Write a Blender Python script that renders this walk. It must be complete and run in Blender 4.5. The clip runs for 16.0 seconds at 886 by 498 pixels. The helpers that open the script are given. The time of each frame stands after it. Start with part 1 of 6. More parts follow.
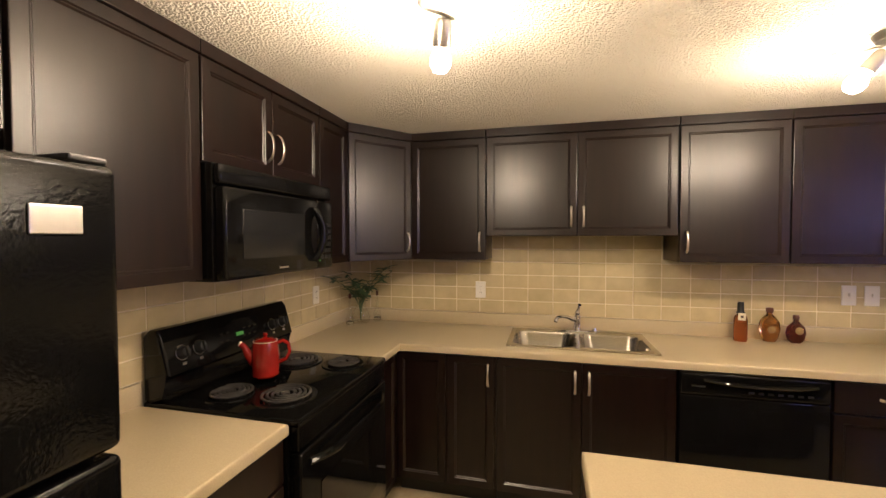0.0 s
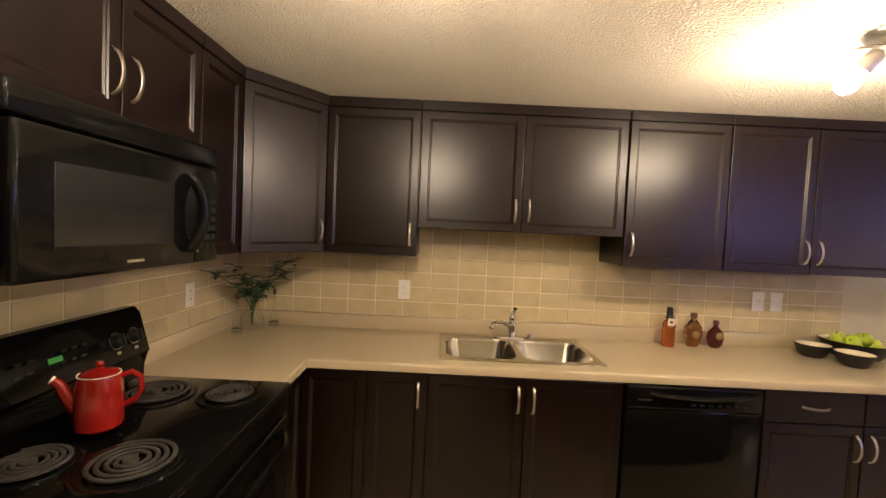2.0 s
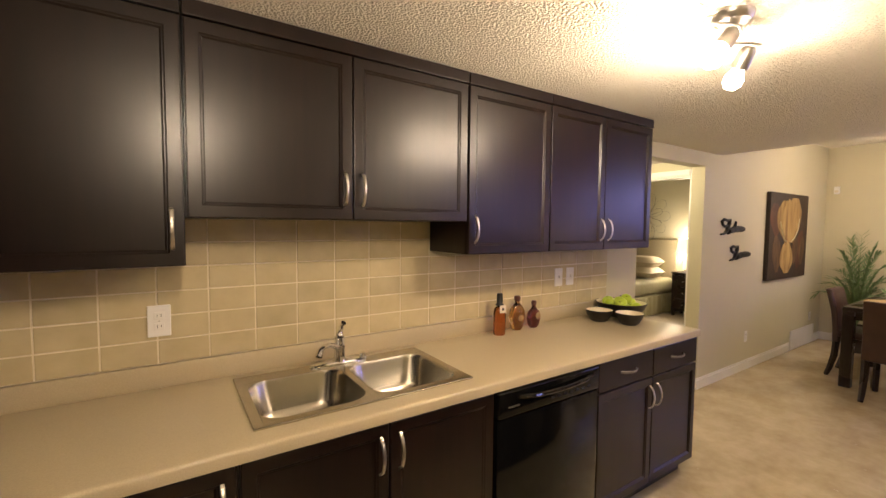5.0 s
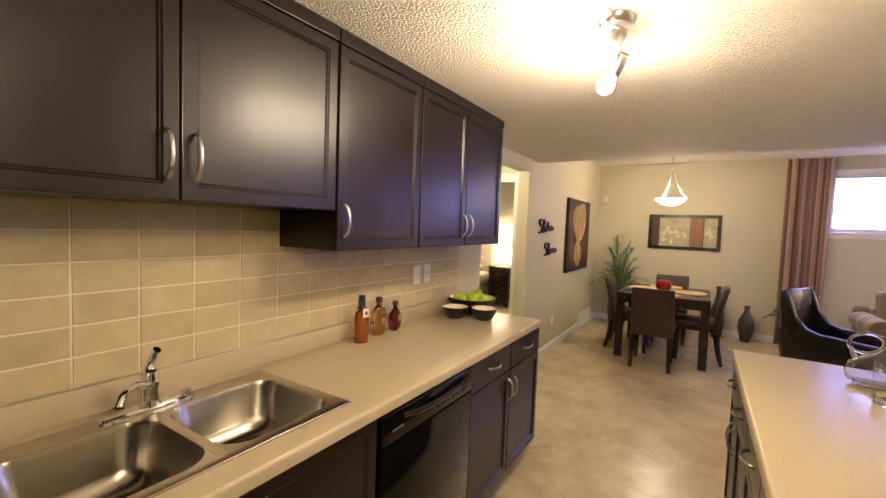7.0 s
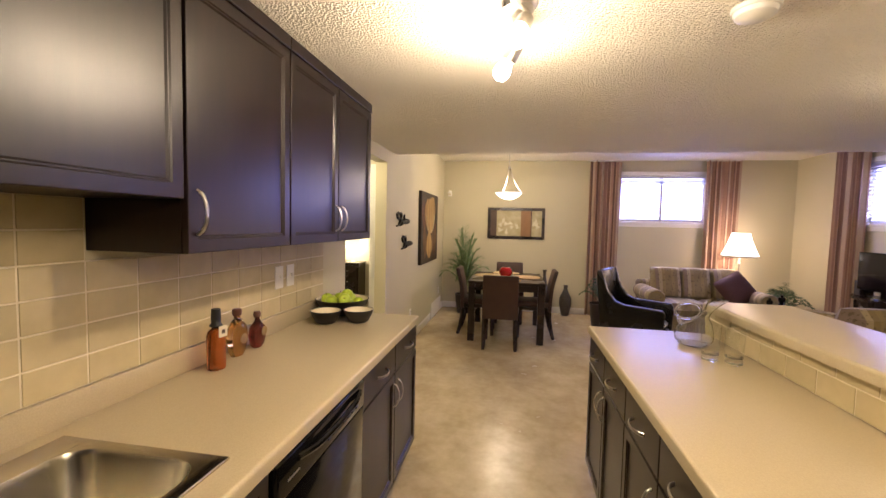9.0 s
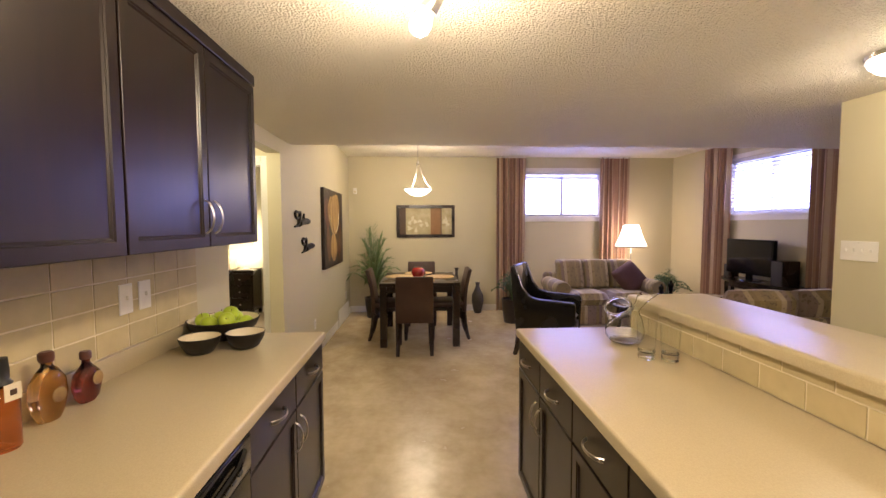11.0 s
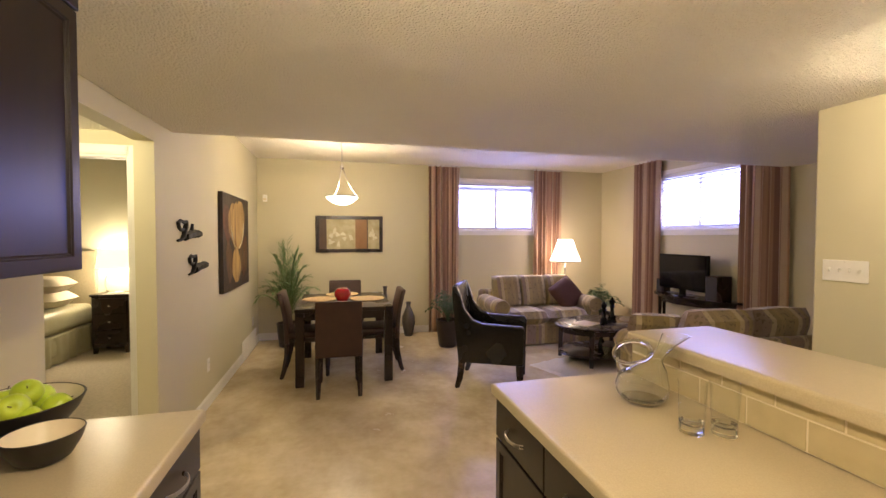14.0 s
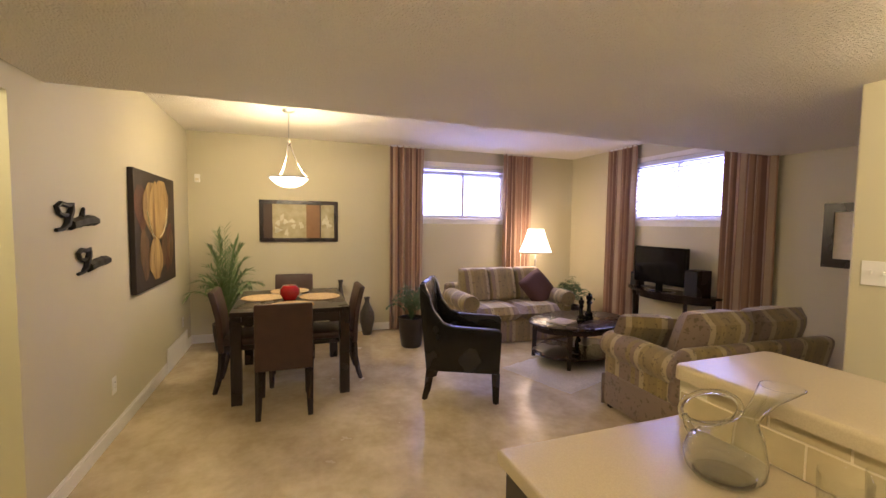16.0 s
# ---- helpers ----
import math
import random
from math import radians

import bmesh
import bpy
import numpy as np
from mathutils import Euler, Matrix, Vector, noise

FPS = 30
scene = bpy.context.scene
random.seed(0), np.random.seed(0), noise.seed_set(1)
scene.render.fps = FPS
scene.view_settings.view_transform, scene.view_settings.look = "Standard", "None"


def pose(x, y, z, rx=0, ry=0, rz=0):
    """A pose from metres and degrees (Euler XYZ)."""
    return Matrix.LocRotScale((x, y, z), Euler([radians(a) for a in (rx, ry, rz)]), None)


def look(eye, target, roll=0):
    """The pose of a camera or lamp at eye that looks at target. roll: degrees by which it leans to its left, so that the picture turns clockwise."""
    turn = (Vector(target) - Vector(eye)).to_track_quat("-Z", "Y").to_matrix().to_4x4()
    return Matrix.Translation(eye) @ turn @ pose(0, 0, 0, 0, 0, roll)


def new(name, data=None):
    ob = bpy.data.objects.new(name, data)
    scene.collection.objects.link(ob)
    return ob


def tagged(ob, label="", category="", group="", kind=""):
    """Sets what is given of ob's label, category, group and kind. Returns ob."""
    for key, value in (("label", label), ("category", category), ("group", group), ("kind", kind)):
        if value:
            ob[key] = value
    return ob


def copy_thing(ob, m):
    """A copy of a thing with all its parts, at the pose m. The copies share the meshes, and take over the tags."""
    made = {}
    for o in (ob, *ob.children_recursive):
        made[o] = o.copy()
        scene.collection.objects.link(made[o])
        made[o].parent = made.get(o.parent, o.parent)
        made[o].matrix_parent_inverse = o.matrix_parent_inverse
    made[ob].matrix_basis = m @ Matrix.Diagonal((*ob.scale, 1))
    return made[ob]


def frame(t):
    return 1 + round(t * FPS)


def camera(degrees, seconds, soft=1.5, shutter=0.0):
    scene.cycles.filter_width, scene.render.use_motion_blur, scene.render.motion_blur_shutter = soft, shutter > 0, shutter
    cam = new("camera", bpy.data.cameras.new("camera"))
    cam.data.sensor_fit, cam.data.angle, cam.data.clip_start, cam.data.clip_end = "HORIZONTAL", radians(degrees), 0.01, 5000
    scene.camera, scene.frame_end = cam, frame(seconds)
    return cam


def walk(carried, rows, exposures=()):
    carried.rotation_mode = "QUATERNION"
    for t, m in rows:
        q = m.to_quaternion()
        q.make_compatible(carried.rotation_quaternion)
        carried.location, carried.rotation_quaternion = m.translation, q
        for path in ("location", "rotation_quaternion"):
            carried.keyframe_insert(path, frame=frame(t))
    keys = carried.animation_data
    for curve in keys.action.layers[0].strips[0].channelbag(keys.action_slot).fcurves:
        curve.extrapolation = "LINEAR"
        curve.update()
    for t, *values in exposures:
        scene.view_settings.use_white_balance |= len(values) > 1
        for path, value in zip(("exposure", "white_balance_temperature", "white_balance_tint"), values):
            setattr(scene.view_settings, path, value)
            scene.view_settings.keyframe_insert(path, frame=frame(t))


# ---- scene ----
PATH = [
    (0, (0.345, 0.435, 1.528), (-0.146, 2.373, 1.471), -0.1),
    (0.5, (0.285, 0.54, 1.538), (-0.116, 2.498, 1.473), -0.0),
    (1, (0.233, 0.633, 1.533), (-0.072, 2.609, 1.465), 0.6),
    (1.5, (0.18, 0.721, 1.517), (-0.005, 2.711, 1.443), 1.6),
    (2, (0.107, 0.826, 1.524), (0.108, 2.824, 1.437), 2.7),
    (2.5, (0.068, 0.926, 1.524), (0.275, 2.913, 1.439), 3.3),
    (3, (0.022, 1.042, 1.521), (0.433, 2.998, 1.44), 3.3),
    (3.5, (-0.017, 1.168, 1.529), (0.579, 3.075, 1.443), 2.6),
    (6, (-0.084, 1.678, 1.502), (1.335, 3.083, 1.385), 0.6),
    (6.5, (-0.064, 1.759, 1.496), (1.506, 2.993, 1.386), 1.3),
    (7, (-0.049, 1.854, 1.495), (1.647, 2.908, 1.382), 2.1),
    (7.5, (-0.022, 1.958, 1.488), (1.777, 2.826, 1.378), 2.4),
    (8, (-0.008, 2.017, 1.49), (1.868, 2.702, 1.379), 2.2),
    (8.5, (0.015, 2.083, 1.487), (1.949, 2.581, 1.373), 1.9),
    (11, (0.385, 2.199, 1.468), (2.378, 2.089, 1.351), -0.2),
    (11.5, (0.501, 2.219, 1.465), (2.489, 2.023, 1.371), 0.7),
    (12, (0.607, 2.242, 1.46), (2.587, 1.968, 1.399), 1.7),
    (12.5, (0.721, 2.285, 1.463), (2.684, 1.904, 1.431), 2.4),
    (13, (0.806, 2.308, 1.465), (2.754, 1.855, 1.449), 2.2),
    (13.5, (0.911, 2.303, 1.477), (2.854, 1.828, 1.451), 1.2),
    (14, (1.045, 2.266, 1.483), (2.983, 1.778, 1.426), 0.1),
    (14.5, (1.167, 2.254, 1.488), (3.1, 1.746, 1.401), -0.5),
    (15, (1.305, 2.258, 1.489), (3.232, 1.733, 1.385), -0.3),
    (15.5, (1.462, 2.23, 1.49), (3.37, 1.642, 1.374), 0.3),
    (16, (1.602, 2.203, 1.512), (3.478, 1.519, 1.392), 0.7),
]
EXPOSURES = [(0, 0.32, 5750, 18), (3.5, 0.32, 5850, 18), (8.5, 0.34, 5750, 16), (12.5, 0.34, 5850, 13), (14.5, 0.40, 6000, 11), (16, 0.34, 6100, 10)]
cam = camera(93.7, 16.0)
walk(cam, [(t, look(eye, target, roll)) for t, eye, target, roll in PATH], EXPOSURES)

# ---- light ----
WARM = (1.0, 0.75, 0.44)
DAY = (0.70, 0.66, 1.0)
K_KITCHEN, K_FOYER, K_PENDANT, K_LAMP, K_HALL, K_BED, K_WINDOW = 16.5, 17.5, 38.0, 10.0, 26.0, 28.0, 130.0

world = bpy.data.worlds.new("sky")
scene.world = world
world.use_nodes = True
wn = world.node_tree.nodes
sky = wn.new("ShaderNodeTexSky")
sky.sky_type, sky.sun_disc = "NISHITA", False
sky.sun_elevation, sky.sun_rotation = radians(40), radians(200)
world.node_tree.links.new(sky.outputs[0], wn["Background"].inputs[0])
wn["Background"].inputs[1].default_value = 0.15


def lamp(name, kind, m, watts, colour, size=0.05, size_y=0.0):
    data = bpy.data.lights.new(name, kind)
    data.energy, data.color = watts, colour
    if kind == "AREA":
        data.shape, data.size, data.size_y = "RECTANGLE", size, size_y
    else:
        data.shadow_soft_size = size
    ob = new(name, data)
    ob.matrix_world = m
    return ob


sun_data = bpy.data.lights.new("sun", "SUN")
sun_data.energy, sun_data.angle, sun_data.color = 1.0, radians(10), (1, 0.95, 0.88)
new("sun", sun_data).matrix_world = look((0, 0, 9), (-3, 5, 0))
# skylight falling down the two window wells
EAST_OUT, SOUTH_OUT = 7.95, -2.73
lamp("window_light", "AREA", look((EAST_OUT, -0.25, 2.95), (5.6, -0.25, 0.6)), K_WINDOW, DAY, 1.4, 0.6)
lamp("window_light", "AREA", look((5.45, SOUTH_OUT, 2.95), (5.35, -0.3, 0.6)), 1.4 * K_WINDOW, DAY, 1.4, 0.6)


# ---- materials ----
def nodes(name):
    m = bpy.data.materials.new(name)
    m.use_nodes = True
    return m, m.node_tree.nodes, m.node_tree.links, m.node_tree.nodes["Principled BSDF"]


def surf(name, c1, c2=None, rough=0.5, scale=8.0, bump=0.0, bump_scale=60.0, metal=0.0, stretch=(1, 1, 1), vary=0.0, coat=0.0, detail=5.0, rough_vary=0.08, spec=0.5):
    """A surface of two tones in noise, with fine relief, uneven gloss and a tone for each piece."""
    m, n, l, p = nodes(name)
    co = n.new("ShaderNodeTexCoord")
    mp = n.new("ShaderNodeMapping")
    mp.inputs["Scale"].default_value = stretch
    l.new(co.outputs["Object"], mp.inputs[0])
    tex = n.new("ShaderNodeTexNoise")
    tex.inputs["Scale"].default_value, tex.inputs["Detail"].default_value = scale, detail
    if vary:
        oi, k9 = n.new("ShaderNodeObjectInfo"), n.new("ShaderNodeMath")
        k9.operation, k9.inputs[1].default_value = "MULTIPLY", 37.0
        l.new(oi.outputs["Random"], k9.inputs[0])
        l.new(k9.outputs[0], mp.inputs["Location"])
    l.new(mp.outputs[0], tex.inputs[0])
    ramp = n.new("ShaderNodeValToRGB")
    ramp.color_ramp.elements[0].position, ramp.color_ramp.elements[1].position = 0.3, 0.7
    c2 = c2 or tuple(v * 0.85 for v in c1)
    ramp.color_ramp.elements[0].color, ramp.color_ramp.elements[1].color = (*c2, 1), (*c1, 1)
    l.new(tex.outputs[0], ramp.inputs[0])
    out = ramp.outputs[0]
    if vary:
        info, rng, mul = n.new("ShaderNodeObjectInfo"), n.new("ShaderNodeMapRange"), n.new("ShaderNodeHueSaturation")
        rng.inputs[3].default_value, rng.inputs[4].default_value = 1 - vary, 1 + vary
        l.new(info.outputs["Random"], rng.inputs[0])
        l.new(rng.outputs[0], mul.inputs["Value"])
        l.new(out, mul.inputs["Color"])
        out = mul.outputs[0]
    l.new(out, p.inputs["Base Color"])
    p.inputs["Metallic"].default_value = metal
    p.inputs["Specular IOR Level"].default_value = spec
    rr = n.new("ShaderNodeMapRange")
    rr.inputs[3].default_value, rr.inputs[4].default_value = max(0.02, rough - rough_vary), rough + rough_vary
    t2 = n.new("ShaderNodeTexNoise")
    t2.inputs["Scale"].default_value = 3.5
    l.new(co.outputs["Object"], t2.inputs[0])
    l.new(t2.outputs[0], rr.inputs[0])
    l.new(rr.outputs[0], p.inputs["Roughness"])
    if coat:
        p.inputs["Coat Weight"].default_value = coat
        p.inputs["Coat Roughness"].default_value = 0.15
    if bump:
        t3, b = n.new("ShaderNodeTexNoise"), n.new("ShaderNodeBump")
        t3.inputs["Scale"].default_value, t3.inputs["Detail"].default_value = bump_scale, 4
        l.new(mp.outputs[0], t3.inputs[0])
        b.inputs["Strength"].default_value, b.inputs["Distance"].default_value = bump, 0.004
        l.new(t3.outputs[0], b.inputs["Height"])
        l.new(b.outputs[0], p.inputs["Normal"])
    return m


def glow(name, colour, strength, base=0.8):
    m, n, l, p = nodes(name)
    p.inputs["Base Color"].default_value = (base, base, base, 1)
    p.inputs["Emission Color"].default_value = (*colour, 1)
    p.inputs["Emission Strength"].default_value = strength
    return m


def glass(name, colour=(1, 1, 1), rough=0.0, ior=1.45):
    m, n, l, p = nodes(name)
    p.inputs["Base Color"].default_value = (*colour, 1)
    p.inputs["Transmission Weight"].default_value, p.inputs["Roughness"].default_value, p.inputs["IOR"].default_value = 1, rough, ior
    return m


def thin_glass(name):
    """Clear thin-walled glass: see-through, with reflections that grow at glancing angles."""
    m, n, l, p = nodes(name)
    tr, gl, fr, k, mix = n.new("ShaderNodeBsdfTransparent"), n.new("ShaderNodeBsdfGlossy"), n.new("ShaderNodeLayerWeight"), n.new("ShaderNodeMath"), n.new("ShaderNodeMixShader")
    tr.inputs[0].default_value = (0.995, 1.0, 0.997, 1)
    gl.inputs["Roughness"].default_value = 0.015
    k.operation, k.inputs[1].default_value = "POWER", 4.0
    ad = n.new("ShaderNodeMath")
    ad.operation, ad.inputs[1].default_value, ad.inputs[2].default_value = "MULTIPLY_ADD", 0.6, 0.035
    l.new(fr.outputs["Facing"], k.inputs[0])
    l.new(k.outputs[0], ad.inputs[0])
    l.new(ad.outputs[0], mix.inputs[0])
    l.new(tr.outputs[0], mix.inputs[1])
    l.new(gl.outputs[0], mix.inputs[2])
    l.new(mix.outputs[0], n["Material Output"].inputs["Surface"])
    n.remove(p)
    return m


def slat_cloth(name):
    """Thin white vinyl slats that let some daylight through."""
    m, n, l, p = nodes(name)
    tl, mix = n.new("ShaderNodeBsdfTranslucent"), n.new("ShaderNodeMixShader")
    tl.inputs[0].default_value = (0.8, 0.82, 0.86, 1)
    p.inputs["Base Color"].default_value = (0.8, 0.8, 0.8, 1)
    p.inputs["Roughness"].default_value = 0.45
    mix.inputs[0].default_value = 0.15
    l.new(p.outputs[0], mix.inputs[1])
    l.new(tl.outputs[0], mix.inputs[2])
    l.new(mix.outputs[0], n["Material Output"].inputs["Surface"])
    return m


def stipple(name, colour):
    """Ceiling plaster sprayed in drops, as real relief of the surface."""
    m, n, l, p = nodes(name)
    geo = n.new("ShaderNodeNewGeometry")
    v, ns, mx, b = n.new("ShaderNodeTexVoronoi"), n.new("ShaderNodeTexNoise"), n.new("ShaderNodeMath"), n.new("ShaderNodeBump")
    v.feature, v.inputs["Scale"].default_value, v.inputs["Randomness"].default_value = "SMOOTH_F1", 125, 1
    v.inputs["Smoothness"].default_value = 0.6
    ns.inputs["Scale"].default_value, ns.inputs["Detail"].default_value = 95, 4
    mx.operation = "SUBTRACT"
    l.new(geo.outputs["Position"], v.inputs["Vector"])
    l.new(geo.outputs["Position"], ns.inputs["Vector"])
    l.new(ns.outputs[0], mx.inputs[0])
    l.new(v.outputs["Distance"], mx.inputs[1])
    l.new(mx.outputs[0], b.inputs["Height"])
    b.inputs["Strength"].default_value, b.inputs["Distance"].default_value = 0.85, 0.013
    l.new(b.outputs[0], p.inputs["Normal"])
    n2, r = n.new("ShaderNodeTexNoise"), n.new("ShaderNodeMapRange")
    n2.inputs["Scale"].default_value = 1.3
    l.new(geo.outputs["Position"], n2.inputs["Vector"])
    hs = n.new("ShaderNodeHueSaturation")
    r.inputs[3].default_value, r.inputs[4].default_value = 0.95, 1.04
    l.new(n2.outputs[0], r.inputs[0])
    l.new(r.outputs[0], hs.inputs["Value"])
    hs.inputs["Color"].default_value = (*colour, 1)
    l.new(hs.outputs[0], p.inputs["Base Color"])
    p.inputs["Roughness"].default_value = 0.75
    return m


def stone_floor(name):
    """Sheet flooring printed as travertine: soft clouds at three sizes, with an uneven gloss."""
    m, n, l, p = nodes(name)
    geo = n.new("ShaderNodeNewGeometry")
    total = None
    for s, d, weight in ((1.7, 3, 0.36), (4.6, 4, 0.46), (19, 5, 0.18)):
        t, k = n.new("ShaderNodeTexNoise"), n.new("ShaderNodeMath")
        t.inputs["Scale"].default_value, t.inputs["Detail"].default_value, t.inputs["Roughness"].default_value = s, d, 0.55
        l.new(geo.outputs["Position"], t.inputs["Vector"])
        k.operation, k.inputs[1].default_value, k.inputs[2].default_value = "MULTIPLY_ADD", weight, 0.0
        l.new(t.outputs[0], k.inputs[0])
        if total:
            l.new(total.outputs[0], k.inputs[2])
        total = k
    fac = n.new("ShaderNodeMapRange")
    fac.inputs[1].default_value, fac.inputs[2].default_value = 0.39, 0.62
    l.new(total.outputs[0], fac.inputs[0])
    mix = n.new("ShaderNodeMixRGB")
    mix.inputs[1].default_value, mix.inputs[2].default_value = (0.46, 0.37, 0.225, 1), (0.65, 0.55, 0.36, 1)
    l.new(fac.outputs[0], mix.inputs[0])
    l.new(mix.outputs[0], p.inputs["Base Color"])
    r = n.new("ShaderNodeMapRange")
    r.inputs[3].default_value, r.inputs[4].default_value = 0.33, 0.18
    l.new(total.outputs[0], r.inputs[0])
    l.new(r.outputs[0], p.inputs["Roughness"])
    return m


def stripes(name, colours, width, rough=0.85, axis=0, motif=False, sheen=0.2):
    """Woven cloth with stripes of several widths; motif: a leaf pattern woven over them."""
    m, n, l, p = nodes(name)
    co, sep = n.new("ShaderNodeTexCoord"), n.new("ShaderNodeSeparateXYZ")
    l.new(co.outputs["Object"], sep.inputs[0])
    if axis == 2:  # counts along the cloth, whichever way it folds
        uv = n.new("ShaderNodeUVMap")
        sep2 = n.new("ShaderNodeSeparateXYZ")
        l.new(uv.outputs[0], sep2.inputs[0])
        src = sep2.outputs[0]
    else:
        src = sep.outputs[axis]
    d, fr = n.new("ShaderNodeMath"), n.new("ShaderNodeMath")
    d.operation, d.inputs[1].default_value = "DIVIDE", width
    fr.operation = "FRACT"
    l.new(src, d.inputs[0])
    l.new(d.outputs[0], fr.inputs[0])
    ramp = n.new("ShaderNodeValToRGB")
    ramp.color_ramp.interpolation = "LINEAR"
    el = ramp.color_ramp.elements
    k = len(colours)
    el[0].position, el[0].color = 0, (*colours[0], 1)
    el[1].position, el[1].color = 1, (*colours[0], 1)
    for i, c in enumerate(colours):
        for q in (0.08, 0.92):
            x = el.new((i + q) / k)
            x.color = (*c, 1)
    l.new(fr.outputs[0], ramp.inputs[0])
    out = ramp.outputs[0]
    tex = n.new("ShaderNodeTexNoise")
    tex.inputs["Scale"].default_value, tex.inputs["Detail"].default_value = (34, 1) if motif else (160, 2)
    l.new(co.outputs["Object"], tex.inputs[0])
    mix, tr = n.new("ShaderNodeMixRGB"), n.new("ShaderNodeValToRGB")
    tr.color_ramp.elements[0].position, tr.color_ramp.elements[1].position = (0.62, 0.65) if motif else (0.3, 0.7)
    l.new(tex.outputs[0], tr.inputs[0])
    k2 = n.new("ShaderNodeMath")
    k2.operation, k2.inputs[1].default_value = "MULTIPLY", 0.6 if motif else 0.25
    l.new(tr.outputs[0], k2.inputs[0])
    l.new(k2.outputs[0], mix.inputs[0])
    l.new(out, mix.inputs[1])
    mix.inputs[2].default_value = (*(tuple(v * 0.35 for v in colours[0])), 1)
    l.new(mix.outputs[0], p.inputs["Base Color"])
    p.inputs["Roughness"].default_value, p.inputs["Sheen Weight"].default_value = rough, sheen
    t3, b = n.new("ShaderNodeTexNoise"), n.new("ShaderNodeBump")
    t3.inputs["Scale"].default_value = 300
    l.new(co.outputs["Object"], t3.inputs[0])
    b.inputs["Strength"].default_value, b.inputs["Distance"].default_value = 0.25, 0.002
    l.new(t3.outputs[0], b.inputs["Height"])
    l.new(b.outputs[0], p.inputs["Normal"])
    return m


OLIVE, MAUVE, PALE, GOLD = (0.235, 0.178, 0.074), (0.215, 0.155, 0.110), (0.40, 0.32, 0.18), (0.28, 0.21, 0.082)
SOFA_BANDS = [OLIVE, GOLD, OLIVE, PALE, MAUVE, MAUVE, MAUVE, OLIVE, MAUVE, PALE, GOLD, OLIVE]

